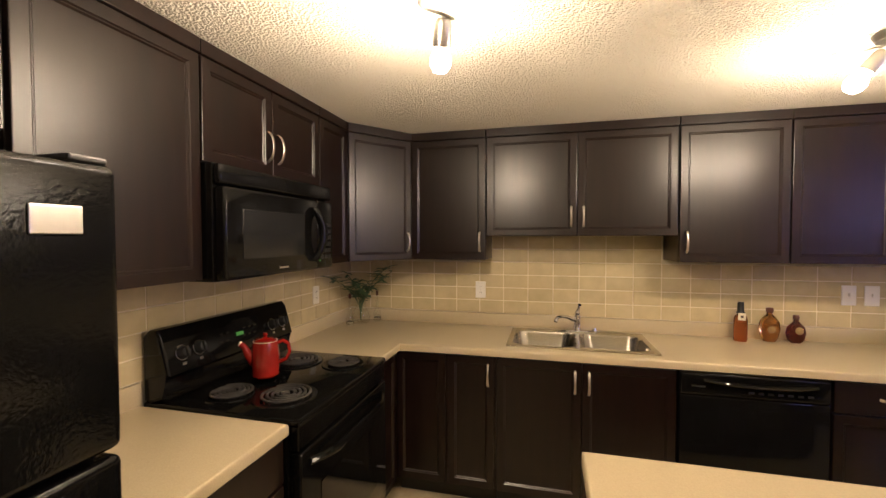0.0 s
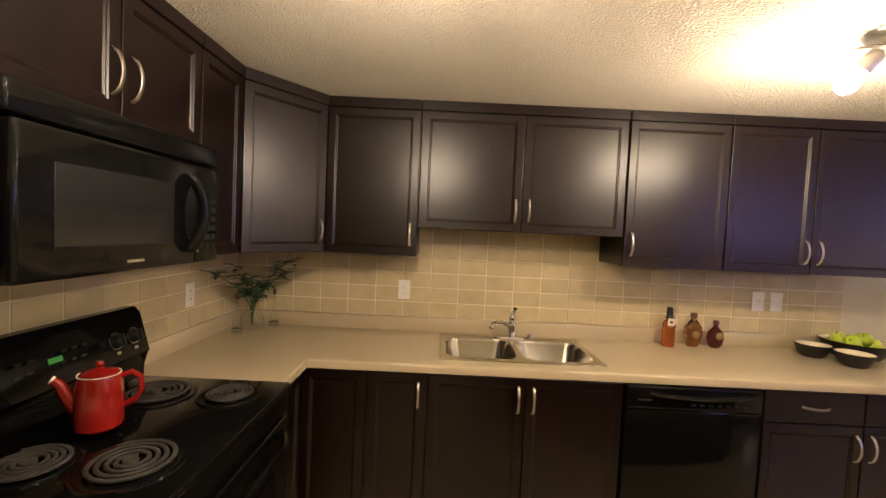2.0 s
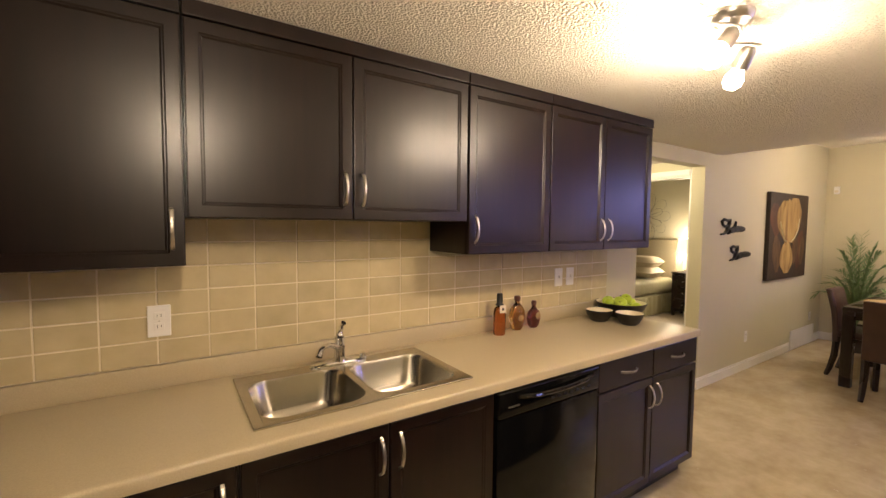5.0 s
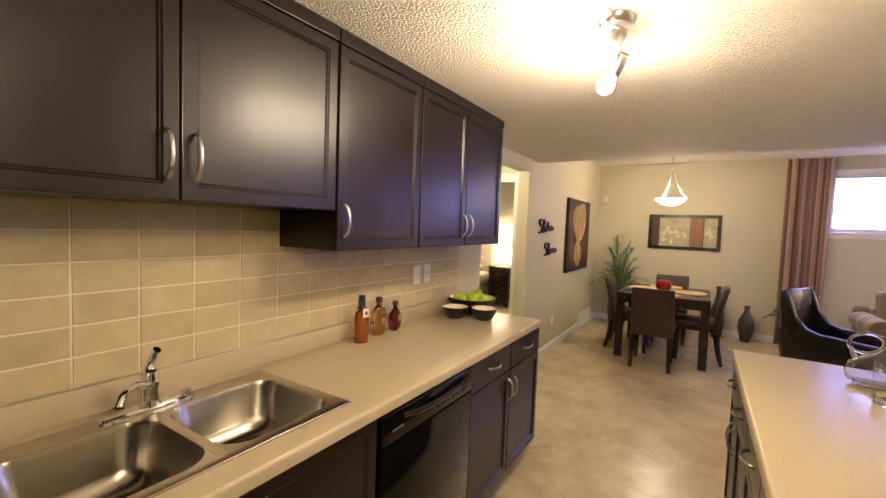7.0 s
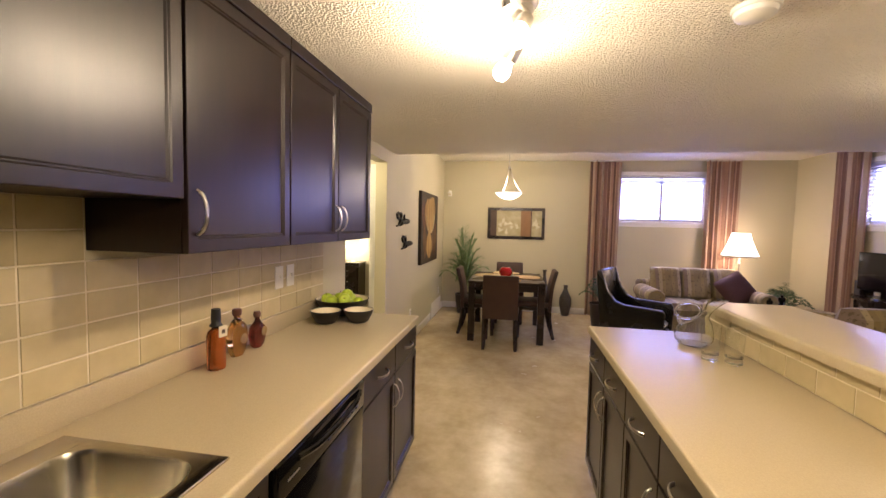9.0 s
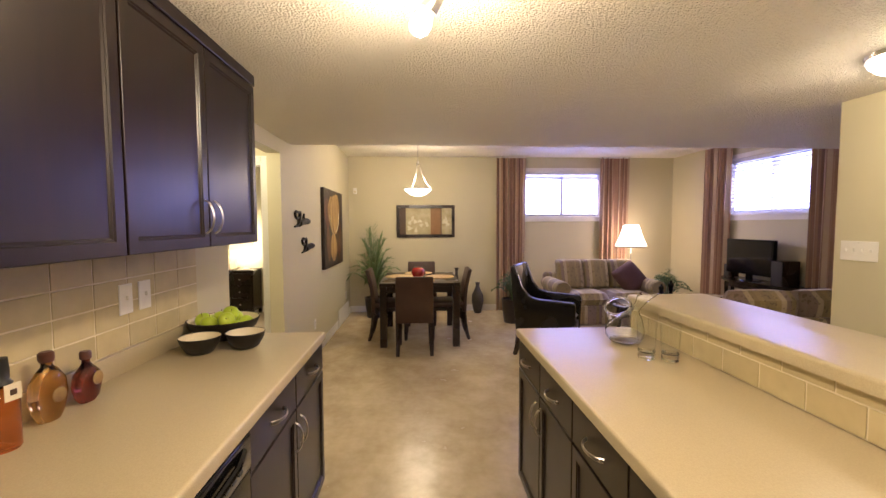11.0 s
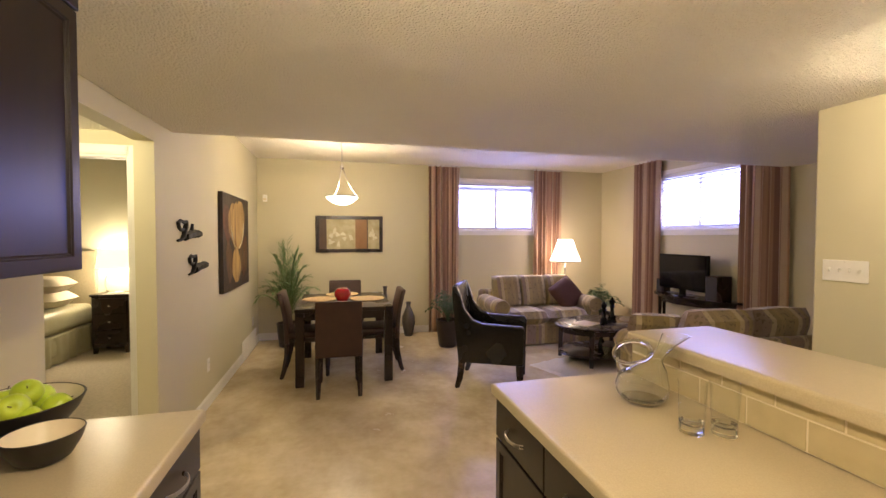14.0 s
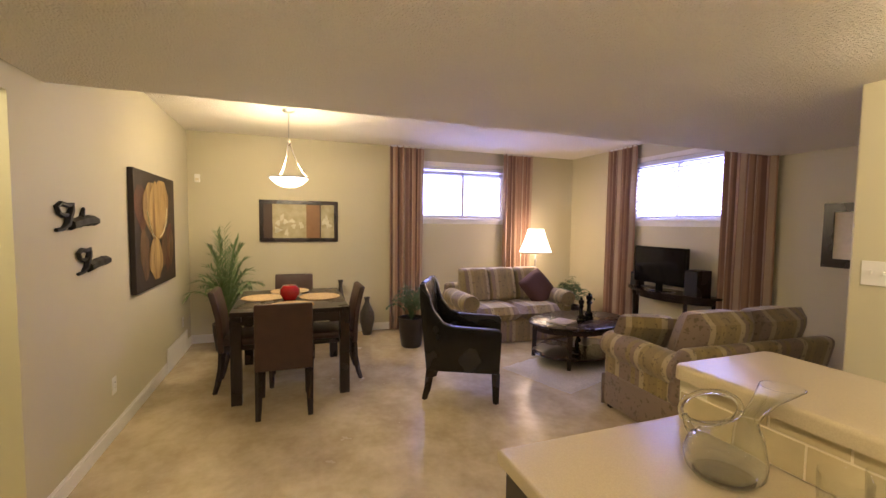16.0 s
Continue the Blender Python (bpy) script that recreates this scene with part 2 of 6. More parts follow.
M = {
    "wall": surf("wall_paint", (0.59, 0.545, 0.378), (0.57, 0.525, 0.362), 0.6, 1.2, 0.12, 120),
    "ceiling": stipple("stippled_plaster", (0.88, 0.83, 0.72)),
    "white": surf("white_paint", (0.82, 0.8, 0.76), (0.78, 0.76, 0.72), 0.4, 3, 0.03, 40),
    "floor": stone_floor("travertine_vinyl"),
    "carpet": surf("carpet", (0.62, 0.54, 0.42), (0.5, 0.43, 0.33), 0.95, 40, 0.8, 350),
    "espresso": surf("espresso_wood", (0.0110, 0.0040, 0.0028), (0.0045, 0.0018, 0.0014), 0.30, 5, 0.012, 40, stretch=(6, 6, 0.6), vary=0.10, rough_vary=0.04, spec=0.5),
    "laminate": surf("speckled_laminate", (0.50, 0.42, 0.27), (0.445, 0.37, 0.235), 0.33, 260, 0.02, 200, detail=2, rough_vary=0.04),
    "tile": surf("glazed_tile", (0.56, 0.47, 0.275), (0.47, 0.39, 0.22), 0.32, 11, 0.015, 60, vary=0.07),
    "grout": surf("grout", (0.80, 0.72, 0.56), (0.74, 0.66, 0.5), 0.9, 30, 0.3, 200),
    "black": surf("black_enamel", (0.005, 0.005, 0.005), (0.003, 0.003, 0.003), 0.085, 6, 0, rough_vary=0.02, spec=0.26),
    "black_pebbled": surf("pebbled_black_enamel", (0.005, 0.005, 0.005), (0.0035, 0.0035, 0.0035), 0.12, 6, 0.14, 110, rough_vary=0.03, spec=0.27),
    "black_glass": surf("black_glass", (0.004, 0.004, 0.004), (0.004, 0.004, 0.004), 0.05, 3, 0, rough_vary=0.01),
    "dark_glass": surf("smoked_glass", (0.014, 0.014, 0.014), (0.012, 0.012, 0.012), 0.12, 3, 0, rough_vary=0.02),
    "black_matte": surf("black_plastic", (0.012, 0.012, 0.012), (0.008, 0.008, 0.008), 0.45, 20, 0.05, 80),
    "coil": surf("burner_coil", (0.075, 0.07, 0.066), (0.045, 0.042, 0.04), 0.45, 30, 0.1, 80, metal=0.4),
    "chrome": surf("chrome", (0.75, 0.75, 0.75), (0.7, 0.7, 0.7), 0.1, 5, 0, metal=1, rough_vary=0.03),
    "nickel": surf("brushed_nickel", (0.62, 0.59, 0.54), (0.55, 0.52, 0.48), 0.28, 30, 0.02, 200, metal=1),
    "steel": surf("stainless_steel", (0.52, 0.48, 0.40), (0.45, 0.415, 0.34), 0.20, 40, 0.03, 120, metal=1, stretch=(1, 8, 8)),
    "red": surf("red_glaze", (0.30, 0.011, 0.006), (0.16, 0.006, 0.004), 0.14, 7, 0.02, 30, coat=0.5),
    "cream": surf("cream_glaze", (0.74, 0.66, 0.5), (0.66, 0.58, 0.42), 0.3, 12, 0.03, 50),
    "bowl_black": surf("black_stoneware", (0.012, 0.010, 0.009), (0.008, 0.007, 0.006), 0.4, 12, 0.05, 60),
    "apple": surf("green_apple_skin", (0.50, 0.63, 0.045), (0.41, 0.55, 0.03), 0.3, 18, 0.01, 60, vary=0.15),
    "stem": surf("brown_stem", (0.09, 0.05, 0.02), (0.05, 0.03, 0.012), 0.8, 40, 0.2, 80),
    "glass": thin_glass("clear_glass"),
    "solid_glass": glass("solid_glass", (0.98, 1.0, 0.99)),
    "amber": glass("amber_oil", (0.72, 0.42, 0.14)),
    "amber_red": glass("red_amber_oil", (0.70, 0.24, 0.07)),
    "maroon": glass("dark_vinegar", (0.22, 0.03, 0.02)),
    "label": surf("paper_label", (0.75, 0.68, 0.52), (0.68, 0.6, 0.45), 0.7, 30),
    "cork": surf("bottle_cap", (0.10, 0.035, 0.025), (0.07, 0.025, 0.018), 0.4, 20),
    "leaf": surf("green_leaf", (0.065, 0.125, 0.05), (0.035, 0.08, 0.03), 0.5, 25, 0.1, 60),
    "grass_leaf": surf("grass_blade", (0.21, 0.30, 0.13), (0.12, 0.20, 0.07), 0.5, 25, 0.05, 60),
    "dark_wood": surf("dark_table_wood", (0.023, 0.010, 0.0068), (0.012, 0.006, 0.004), 0.27, 5, 0.06, 40, stretch=(1, 6, 6)),
    "leather_brown": surf("brown_leather", (0.052, 0.022, 0.014), (0.036, 0.015, 0.010), 0.42, 9, 0.3, 140),
    "leather_black": surf("black_leather", (0.0065, 0.0050, 0.0052), (0.0045, 0.0036, 0.0038), 0.27, 9, 0.12, 120, rough_vary=0.05),
    "rattan": surf("woven_straw", (0.55, 0.40, 0.20), (0.36, 0.25, 0.12), 0.8, 90, 0.6, 150),
    "red_apple": surf("lacquered_red", (0.42, 0.012, 0.012), (0.30, 0.008, 0.008), 0.12, 8, 0, coat=0.6),
    "sofa": stripes("striped_sofa_cloth", SOFA_BANDS, 0.52, motif=True),
    "sofa_side": stripes("striped_sofa_cloth_crosswise", SOFA_BANDS, 0.52, axis=1, motif=True),
    "curtain": stripes("striped_curtain_cloth", [(0.40, 0.25, 0.165), (0.25, 0.14, 0.095), (0.52, 0.40, 0.28), (0.35, 0.205, 0.135), (0.19, 0.10, 0.075)], 0.30, 0.7, axis=2),
    "cushion": surf("rust_cloth", (0.085, 0.032, 0.022), (0.055, 0.021, 0.015), 0.85, 60, 0.4, 200),
    "rug": surf("pale_shag", (0.64, 0.58, 0.48), (0.5, 0.45, 0.37), 0.98, 60, 1.0, 180),
    "bedding": surf("sage_satin", (0.40, 0.37, 0.24), (0.34, 0.31, 0.19), 0.45, 4, 0.1, 30),
    "pillow": surf("pillow_cotton", (0.55, 0.48, 0.36), (0.48, 0.42, 0.31), 0.75, 6, 0.15, 30),
    "headboard": surf("headboard_cloth", (0.33, 0.28, 0.17), (0.28, 0.23, 0.14), 0.8, 60, 0.3, 250),
    "wire": surf("dark_wire", (0.03, 0.02, 0.015), (0.02, 0.014, 0.01), 0.4, 20, metal=0.7),
    "iron": surf("black_iron", (0.010, 0.009, 0.009), (0.007, 0.006, 0.006), 0.5, 30, 0.2, 100, metal=0.3),
    "tv_screen": surf("tv_screen", (0.005, 0.005, 0.006), (0.005, 0.005, 0.006), 0.08, 3, 0, rough_vary=0.01),
    "vase": surf("grey_ceramic", (0.06, 0.05, 0.042), (0.035, 0.028, 0.024), 0.35, 14, 0.1, 40),
    "pot": surf("dark_pot", (0.028, 0.018, 0.014), (0.018, 0.012, 0.009), 0.4, 14, 0.1, 40),
    "soil": surf("soil", (0.03, 0.02, 0.014), (0.018, 0.012, 0.008), 0.95, 60, 0.8, 120),
    "canvas_dark": surf("dark_canvas", (0.035, 0.018, 0.010), (0.012, 0.007, 0.005), 0.55, 3.5, 0.2, 250),
    "petal": surf("painted_petal", (0.42, 0.29, 0.10), (0.13, 0.06, 0.018), 0.55, 3.2, 0.2, 250, stretch=(3.2, 3, 0.6), vary=0.15, detail=4.0),
    "petal_brown": surf("painted_brown_petal", (0.16, 0.085, 0.03), (0.05, 0.022, 0.010), 0.55, 4, 0.2, 250, stretch=(3, 3, 0.8), vary=0.2),
    "petal_red": surf("painted_red_glow", (0.11, 0.034, 0.012), (0.05, 0.016, 0.008), 0.55, 5, 0.2, 250),
    "panel_brown": surf("painted_brown", (0.27, 0.14, 0.05), (0.20, 0.10, 0.035), 0.5, 6, 0.1, 100),
    "panel_dark": surf("painted_dark_brown", (0.07, 0.035, 0.018), (0.05, 0.025, 0.013), 0.5, 6, 0.1, 100),
    "panel_pale": surf("painted_pale_green", (0.50, 0.45, 0.28), (0.36, 0.31, 0.16), 0.5, 10, 0.1, 100),
    "bloom": surf("painted_bloom", (0.68, 0.66, 0.5), (0.55, 0.52, 0.36), 0.5, 14, 0.1, 100),
    "magazine": surf("magazine_cover", (0.42, 0.34, 0.30), (0.26, 0.2, 0.18), 0.35, 16),
    "blind": slat_cloth("blind_slat"),
    "shade": glow("lit_lamp_shade", (1.0, 0.82, 0.62), 3.2),
    "bed_shade": glow("lit_bedside_shade", (1.0, 0.85, 0.5), 1.1),
    "bulb": glow("lit_bulb", (1.0, 0.85, 0.6), 40),
    "dome": glow("lit_frosted_glass", (1.0, 0.90, 0.70), 5),
    "display": glow("green_display", (0.10, 0.5, 0.06), 0.25, 0.01),
    "outside": glow("bright_outdoors", (0.37, 0.37, 1.0), 8.5, 0.1),
}


# ---- building helpers ----
def part(name, bm, material, parent=None, label="", smooth=False, at=None):
    """Links a bmesh as one mesh object, under a thing or a part of one."""
    me = bpy.data.meshes.new(name)
    bmesh.ops.recalc_face_normals(bm, faces=bm.faces)
    if smooth:
        for f in bm.faces:
            f.smooth = True
    bm.to_mesh(me)
    bm.free()
    if smooth:
        me.set_sharp_from_angle(angle=radians(38))
    me.materials.append(M[material])
    ob = new(name, me)
    if parent:
        ob.parent = parent
    if at is not None:
        ob.matrix_basis = at
    if label:
        ob["label"] = label
    return ob


def thing(name, label, category, loc=(0, 0, 0), rz=0.0, group="", kind=""):
    ob = new(name)
    ob.empty_display_size = 0.1
    ob.matrix_basis = pose(*loc, 0, 0, rz)
    return tagged(ob, label, category, group, kind)


def structure(name, bm, material, label, category, smooth=False):
    return tagged(part(name, bm, material, smooth=smooth), label, category, "", "structure")


def bevel(bm, geom, r, seg=2):
    if r:
        bmesh.ops.bevel(bm, geom=list(geom), offset=r, segments=seg, profile=0.5, affect="EDGES", clamp_overlap=True)


def box(x0, x1, y0, y1, z0, z1, r=0.0, seg=2, bm=None):
    bm2 = bmesh.new()
    bmesh.ops.create_cube(bm2, size=1, matrix=Matrix.LocRotScale(((x0 + x1) / 2, (y0 + y1) / 2, (z0 + z1) / 2), None, (abs(x1 - x0), abs(y1 - y0), abs(z1 - z0))))
    bevel(bm2, bm2.edges, r, seg)
    return merge(bm, bm2)


def merge(bm, other, m=None):
    if m is not None:
        other.transform(m)
    if bm is None:
        return other
    me = bpy.data.meshes.new("t")
    other.to_mesh(me)
    other.free()
    bm.from_mesh(me)
    bpy.data.meshes.remove(me)
    return bm


def lathe(profile, seg=24, x=0.0, y=0.0, bm=None, sx=1.0, sy=1.0):
    """A turned body from (radius, height) pairs."""
    b = bm or bmesh.new()
    rings = []
    for r, z in profile:
        if r < 1e-5:
            rings.append([b.verts.new((x, y, z))])
        else:
            rings.append([b.verts.new((x + sx * r * math.cos(2 * math.pi * i / seg), y + sy * r * math.sin(2 * math.pi * i / seg), z)) for i in range(seg)])
    for a, c in zip(rings, rings[1:]):
        for i in range(seg):
            j = (i + 1) % seg
            if len(a) == 1 and len(c) > 1:
                b.faces.new((a[0], c[j], c[i]))
            elif len(c) == 1 and len(a) > 1:
                b.faces.new((a[i], a[j], c[0]))
            elif len(a) > 1:
                b.faces.new((a[i], a[j], c[j], c[i]))
    return b


def tube(points, r, seg=8, bm=None, radii=None, flat=1.0):
    """A rod swept along points; flat: its thickness across, as a share of its width."""
    b = bm or bmesh.new()
    pts = [Vector(p) for p in points]
    rings = []
    side = None
    for i, p in enumerate(pts):
        d = (pts[min(i + 1, len(pts) - 1)] - pts[max(i - 1, 0)]).normalized()
        ref = side if side is not None else (Vector((0, 0, 1)) if abs(d.z) < 0.9 else Vector((1, 0, 0)))
        u = (ref - d * ref.dot(d)).normalized()
        side = u
        w = d.cross(u)
        rr = radii[i] if radii else r
        rings.append([b.verts.new(p + rr * (u * math.cos(2 * math.pi * k / seg) * flat + w * math.sin(2 * math.pi * k / seg))) for k in range(seg)])
    for a, c in zip(rings, rings[1:]):
        for k in range(seg):
            b.faces.new((a[k], a[(k + 1) % seg], c[(k + 1) % seg], c[k]))
    b.faces.new(rings[0][::-1])
    b.faces.new(rings[-1])
    return b


def slab(us, vs, keep, w0, w1, axes="xyz", r=0.0, bm=None):
    """A plate cut out of a grid: the cells (i, j) for which keep says so, from w0 to w1. axes: which way u, v and w run."""
    b = bmesh.new()
    order = ["xyz".index(c) for c in axes]
    cache = {}

    def v(i, j, w):
        if (i, j, w) not in cache:
            co = [0, 0, 0]
            co[order[0]], co[order[1]], co[order[2]] = us[i], vs[j], (w0, w1)[w]
            cache[i, j, w] = b.verts.new(co)
        return cache[i, j, w]

    cells = {(i, j) for i in range(len(us) - 1) for j in range(len(vs) - 1) if keep(i, j)}
    rim = []
    for i, j in cells:
        for w in (0, 1):
            b.faces.new([v(i, j, w), v(i + 1, j, w), v(i + 1, j + 1, w), v(i, j + 1, w)])
        for di, dj, a, c in ((-1, 0, (i, j), (i, j + 1)), (1, 0, (i + 1, j), (i + 1, j + 1)), (0, -1, (i, j), (i + 1, j)), (0, 1, (i, j + 1), (i + 1, j + 1))):
            if (i + di, j + dj) not in cells:
                b.faces.new([v(*a, 0), v(*c, 0), v(*c, 1), v(*a, 1)])
                rim.append((v(*a, 1), v(*c, 1)))
    bmesh.ops.recalc_face_normals(b, faces=b.faces)
    if r:
        bevel(b, [e for e in (b.edges.get(p) for p in rim) if e], r, 3)
    return merge(bm, b)


def panel_front(w, h, rail=0.05, thick=0.02, depth=0.009, x=0.0, z=0.0):
    """A door with a framed, sunk panel; its front looks along -y, its lower left corner is at x, z."""
    b = bmesh.new()
    bmesh.ops.create_cube(b, size=1, matrix=Matrix.LocRotScale((x + w / 2, -thick / 2, z + h / 2), None, (w, thick, h)))
    front = min(b.faces, key=lambda f: f.calc_center_median().y)
    bevel(b, front.edges, 0.003, 2)
    front = max((f for f in b.faces if f.normal.y < -0.9), key=lambda f: f.calc_area())
    if rail and min(w, h) > 2.6 * rail:
        bmesh.ops.inset_region(b, faces=[front], thickness=rail, depth=0)
        bmesh.ops.inset_region(b, faces=[front], thickness=0.006, depth=-0.004)
        bmesh.ops.inset_region(b, faces=[front], thickness=0.004, depth=0)
        bmesh.ops.inset_region(b, faces=[front], thickness=0.007, depth=-(depth - 0.004))
    return b


def bow_handle(length=0.125, out=0.03, width=0.011):
    """An upright bow pull with flared feet, its back on y = 0, centred on the origin."""
    pts = []
    for i in range(13):
        u = i / 12
        pts.append((0, -0.004 - out * math.sin(math.pi * u) ** 0.55, (u - 0.5) * length))
    radii = [width * (0.55 + 0.12 * abs(i / 6 - 1) ** 2) for i in range(13)]
    return tube(pts, width, 8, radii=radii, flat=0.55)


def add_handle(parent, x, z, upright=True, y=-0.02, length=0.125):
    m = pose(x, y, z) if upright else pose(x, y, z, 0, 90, 0)
    return part("handle", bow_handle(length), "nickel", parent, "brushed nickel bow handle", True, m)


# ---- setting ----
LOW, HIGH = 2.20, 2.60            # kitchen ceiling, dining and living ceiling
WEST, EAST, NORTH, SOUTH = -1.124, 7.40, 3.38, -2.18
SINKWALL = 3.342
HALL_DOOR = 4.34                  # wall with the bedroom door
DROP = 4.30                       # edge of the lowered ceiling
T = 0.115

structure("floor", box(WEST - 0.1, EAST + 0.1, SOUTH - 0.1, 3.44, -0.06, 0.0), "floor", "beige mottled travertine-look sheet floor, slightly glossy", "floor")
structure("floor_bedroom", box(1.9, 7.6, 3.44, 7.1, -0.06, 0.004), "carpet", "beige cut-pile carpet in hall and bedroom", "carpet")

structure("wall_west", box(WEST - T, WEST, -0.5, SINKWALL + T, 0, LOW + 0.05), "wall", "beige painted kitchen wall behind the stove", "wall")
structure("wall_north_kitchen", box(WEST, 2.92, SINKWALL, NORTH + T, 0, LOW + 0.05), "wall", "beige painted kitchen wall behind the sink", "wall")
# dining wall, with the opening to the hall beside the kitchen
structure("wall_north", slab([2.92, 4.02, EAST], [0, 2.08, HIGH + 0.05], lambda i, j: not (i == 0 and j == 0), NORTH, NORTH + T, "xzy", bm=None), "wall", "beige painted dining room wall beside an open doorway", "wall")


def wall_with_window(name, us, vs, w0, w1, axes, label):
    return structure(name, slab(us, vs, lambda i, j: not (i == 1 and j == 1), w0, w1, axes), "wall", label, "wall")


W1 = (-0.93, 0.42)    # east window, along y
W2 = (4.78, 6.12)     # south window, along x
WZ = (1.60, 2.36)
wall_with_window("wall_east", [SOUTH - 0.2, *W1, NORTH], [0, *WZ, HIGH + 0.05], EAST, EAST + 0.2, "yzx", "beige painted wall with a high basement window")
wall_with_window("wall_south", [2.83, *W2, EAST], [0, *WZ, HIGH + 0.05], SOUTH - 0.2, SOUTH, "xzy", "beige painted wall with a high window behind the television")
structure("wall_stair", box(2.48, 2.83, SOUTH, -0.37, 0, LOW + 0.02, 0.012, 3), "wall", "beige painted end of the stair wall with rounded corners", "wall")
structure("wall_back", box(WEST, 1.45, -0.62, -0.5, 0, LOW + 0.05), "wall", "plain beige wall closing the kitchen", "wall")
structure("wall_stairwell", slab([1.33, 1.45, 2.48], [SOUTH - 0.12, SOUTH, -0.5], lambda i, j: i == 0 or j == 0, 0, 3.2, "xyz"), "wall", "plain beige stairwell walls", "wall")
structure("wall_stairwell_upper", slab([1.45, 2.48, 2.6], [SOUTH, -0.5, -0.38], lambda i, j: i == 1 or j == 1, LOW + 0.06, 3.2, "xyz"), "wall", "plain upper stairwell walls", "wall")

# lowered kitchen ceiling and the higher one over dining and living
structure("ceiling_kitchen", slab([WEST - T, 1.45, 2.48, DROP], [SOUTH, -0.38, SINKWALL + 0.03], lambda i, j: not (i == 1 and j == 0) and not (i == 0 and j == 0), LOW, HIGH, "xyz"), "ceiling", "stippled plaster ceiling, lowered over the kitchen", "ceiling")
structure("ceiling_dining", box(DROP, EAST + 0.1, SOUTH - 0.1, NORTH + 0.1, HIGH, HIGH + 0.1), "ceiling", "stippled plaster ceiling over dining and living area", "ceiling")
structure("ceiling_stairwell", box(1.33, 2.6, SOUTH - 0.12, -0.38, 3.2, 3.3), "ceiling", "plain stairwell ceiling", "ceiling")

# hall and bedroom
structure("wall_hall", slab([1.9, 2.02, HALL_DOOR + T], [NORTH + T, 4.7, 4.82], lambda i, j: i == 0 or j == 1, 0, LOW + 0.02, "xyz"), "wall", "warm beige hall walls", "wall")
structure("wall_bedroom_door", slab([NORTH + T, 3.65, 4.45, 4.70], [0, 2.04, HIGH], lambda i, j: not (i == 1 and j == 0), HALL_DOOR, HALL_DOOR + T, "yzx"), "wall", "beige wall with the bedroom doorway", "wall")
structure("ceiling_hall", box(1.9, HALL_DOOR, NORTH + T, 4.82, LOW, LOW + 0.1), "ceiling", "stippled hall ceiling", "ceiling")
structure("wall_bedroom_east", box(7.5, 7.62, NORTH + T, 7.1, 0, HIGH), "wall", "beige bedroom wall behind the headboard", "wall")
structure("wall_bedroom_north", box(HALL_DOOR, 7.5, 7.0, 7.1, 0, HIGH), "wall", "plain bedroom wall", "wall")
structure("wall_bedroom_west", box(HALL_DOOR, HALL_DOOR + T, 4.82, 7.0, 0, HIGH), "wall", "plain bedroom wall", "wall")
structure("wall_bedroom_south", box(EAST, 7.5, NORTH, NORTH + T, 0, HIGH), "wall", "plain bedroom wall corner", "wall")
structure("ceiling_bedroom", box(HALL_DOOR, 7.62, NORTH + T, 7.1, HIGH, HIGH + 0.1), "ceiling", "stippled bedroom ceiling", "ceiling")


def casing(name, y0, y1, z1, x, w=0.065, label="white moulded door casing"):
    t = tagged(new(name), label, "door trim", "", "structure")
    for a, b, c, d in ((y0 - w, y0, 0, z1 + w), (y1, y1 + w, 0, z1 + w), (y0, y1, z1, z1 + w)):
        bm = box(x - 0.016, x, a, b, c, d, 0.004)
        box(x - 0.022, x - 0.016, a + 0.012, b - 0.012, c if c == 0 else c + 0.012, d - 0.012, 0.003, bm=bm)
        part("casing", bm, "white", t)
    for a, b in ((y0, y0 + 0.018), (y1 - 0.018, y1)):
        part("jamb", box(x, x + T, a, b, 0, z1, 0.002), "white", t)
    part("head_jamb", box(x, x + T, y0 + 0.018, y1 - 0.018, z1 - 0.018, z1, 0.002), "white", t)
    return t


casing("door_1", 3.65, 4.45, 2.04, HALL_DOOR)


def skirting(name, runs):
    """Painted baseboards, each run given by x0, x1, y0, y1 of its foot and where the top's step lies."""
    t = tagged(new(name), "white painted baseboard along the wall foot", "baseboard", "", "structure")
    for x0, x1, y0, y1, ax, ay in runs:
        bm = box(x0, x1, y0, y1, 0, 0.085, 0.003)
        box(x0 + max(ax, 0) * 0.5, x1 + min(ax, 0) * 0.5, y0 + max(ay, 0) * 0.5, y1 + min(ay, 0) * 0.5, 0.085, 0.105, 0.003, bm=bm)
        part("board", bm, "white", t)
    return t


B = 0.014
skirting("baseboard", [
    (4.02 - B, EAST - B, NORTH - B, NORTH, 0, B), (4.02 - B, 4.02, NORTH, NORTH + T, B, 0), (EAST - B, EAST, SOUTH, NORTH, B, 0),
    (2.83, EAST - B, SOUTH, SOUTH + B, 0, -B), (2.83, 2.83 + B, SOUTH + B, -0.37, -B, 0), (2.48, 2.83 + B, -0.37, -0.37 + B, 0, -B),
    (HALL_DOOR - B, HALL_DOOR, NORTH + T, 3.584, B, 0), (7.5 - B, 7.5, 4.0, 6.95, B, 0),
])


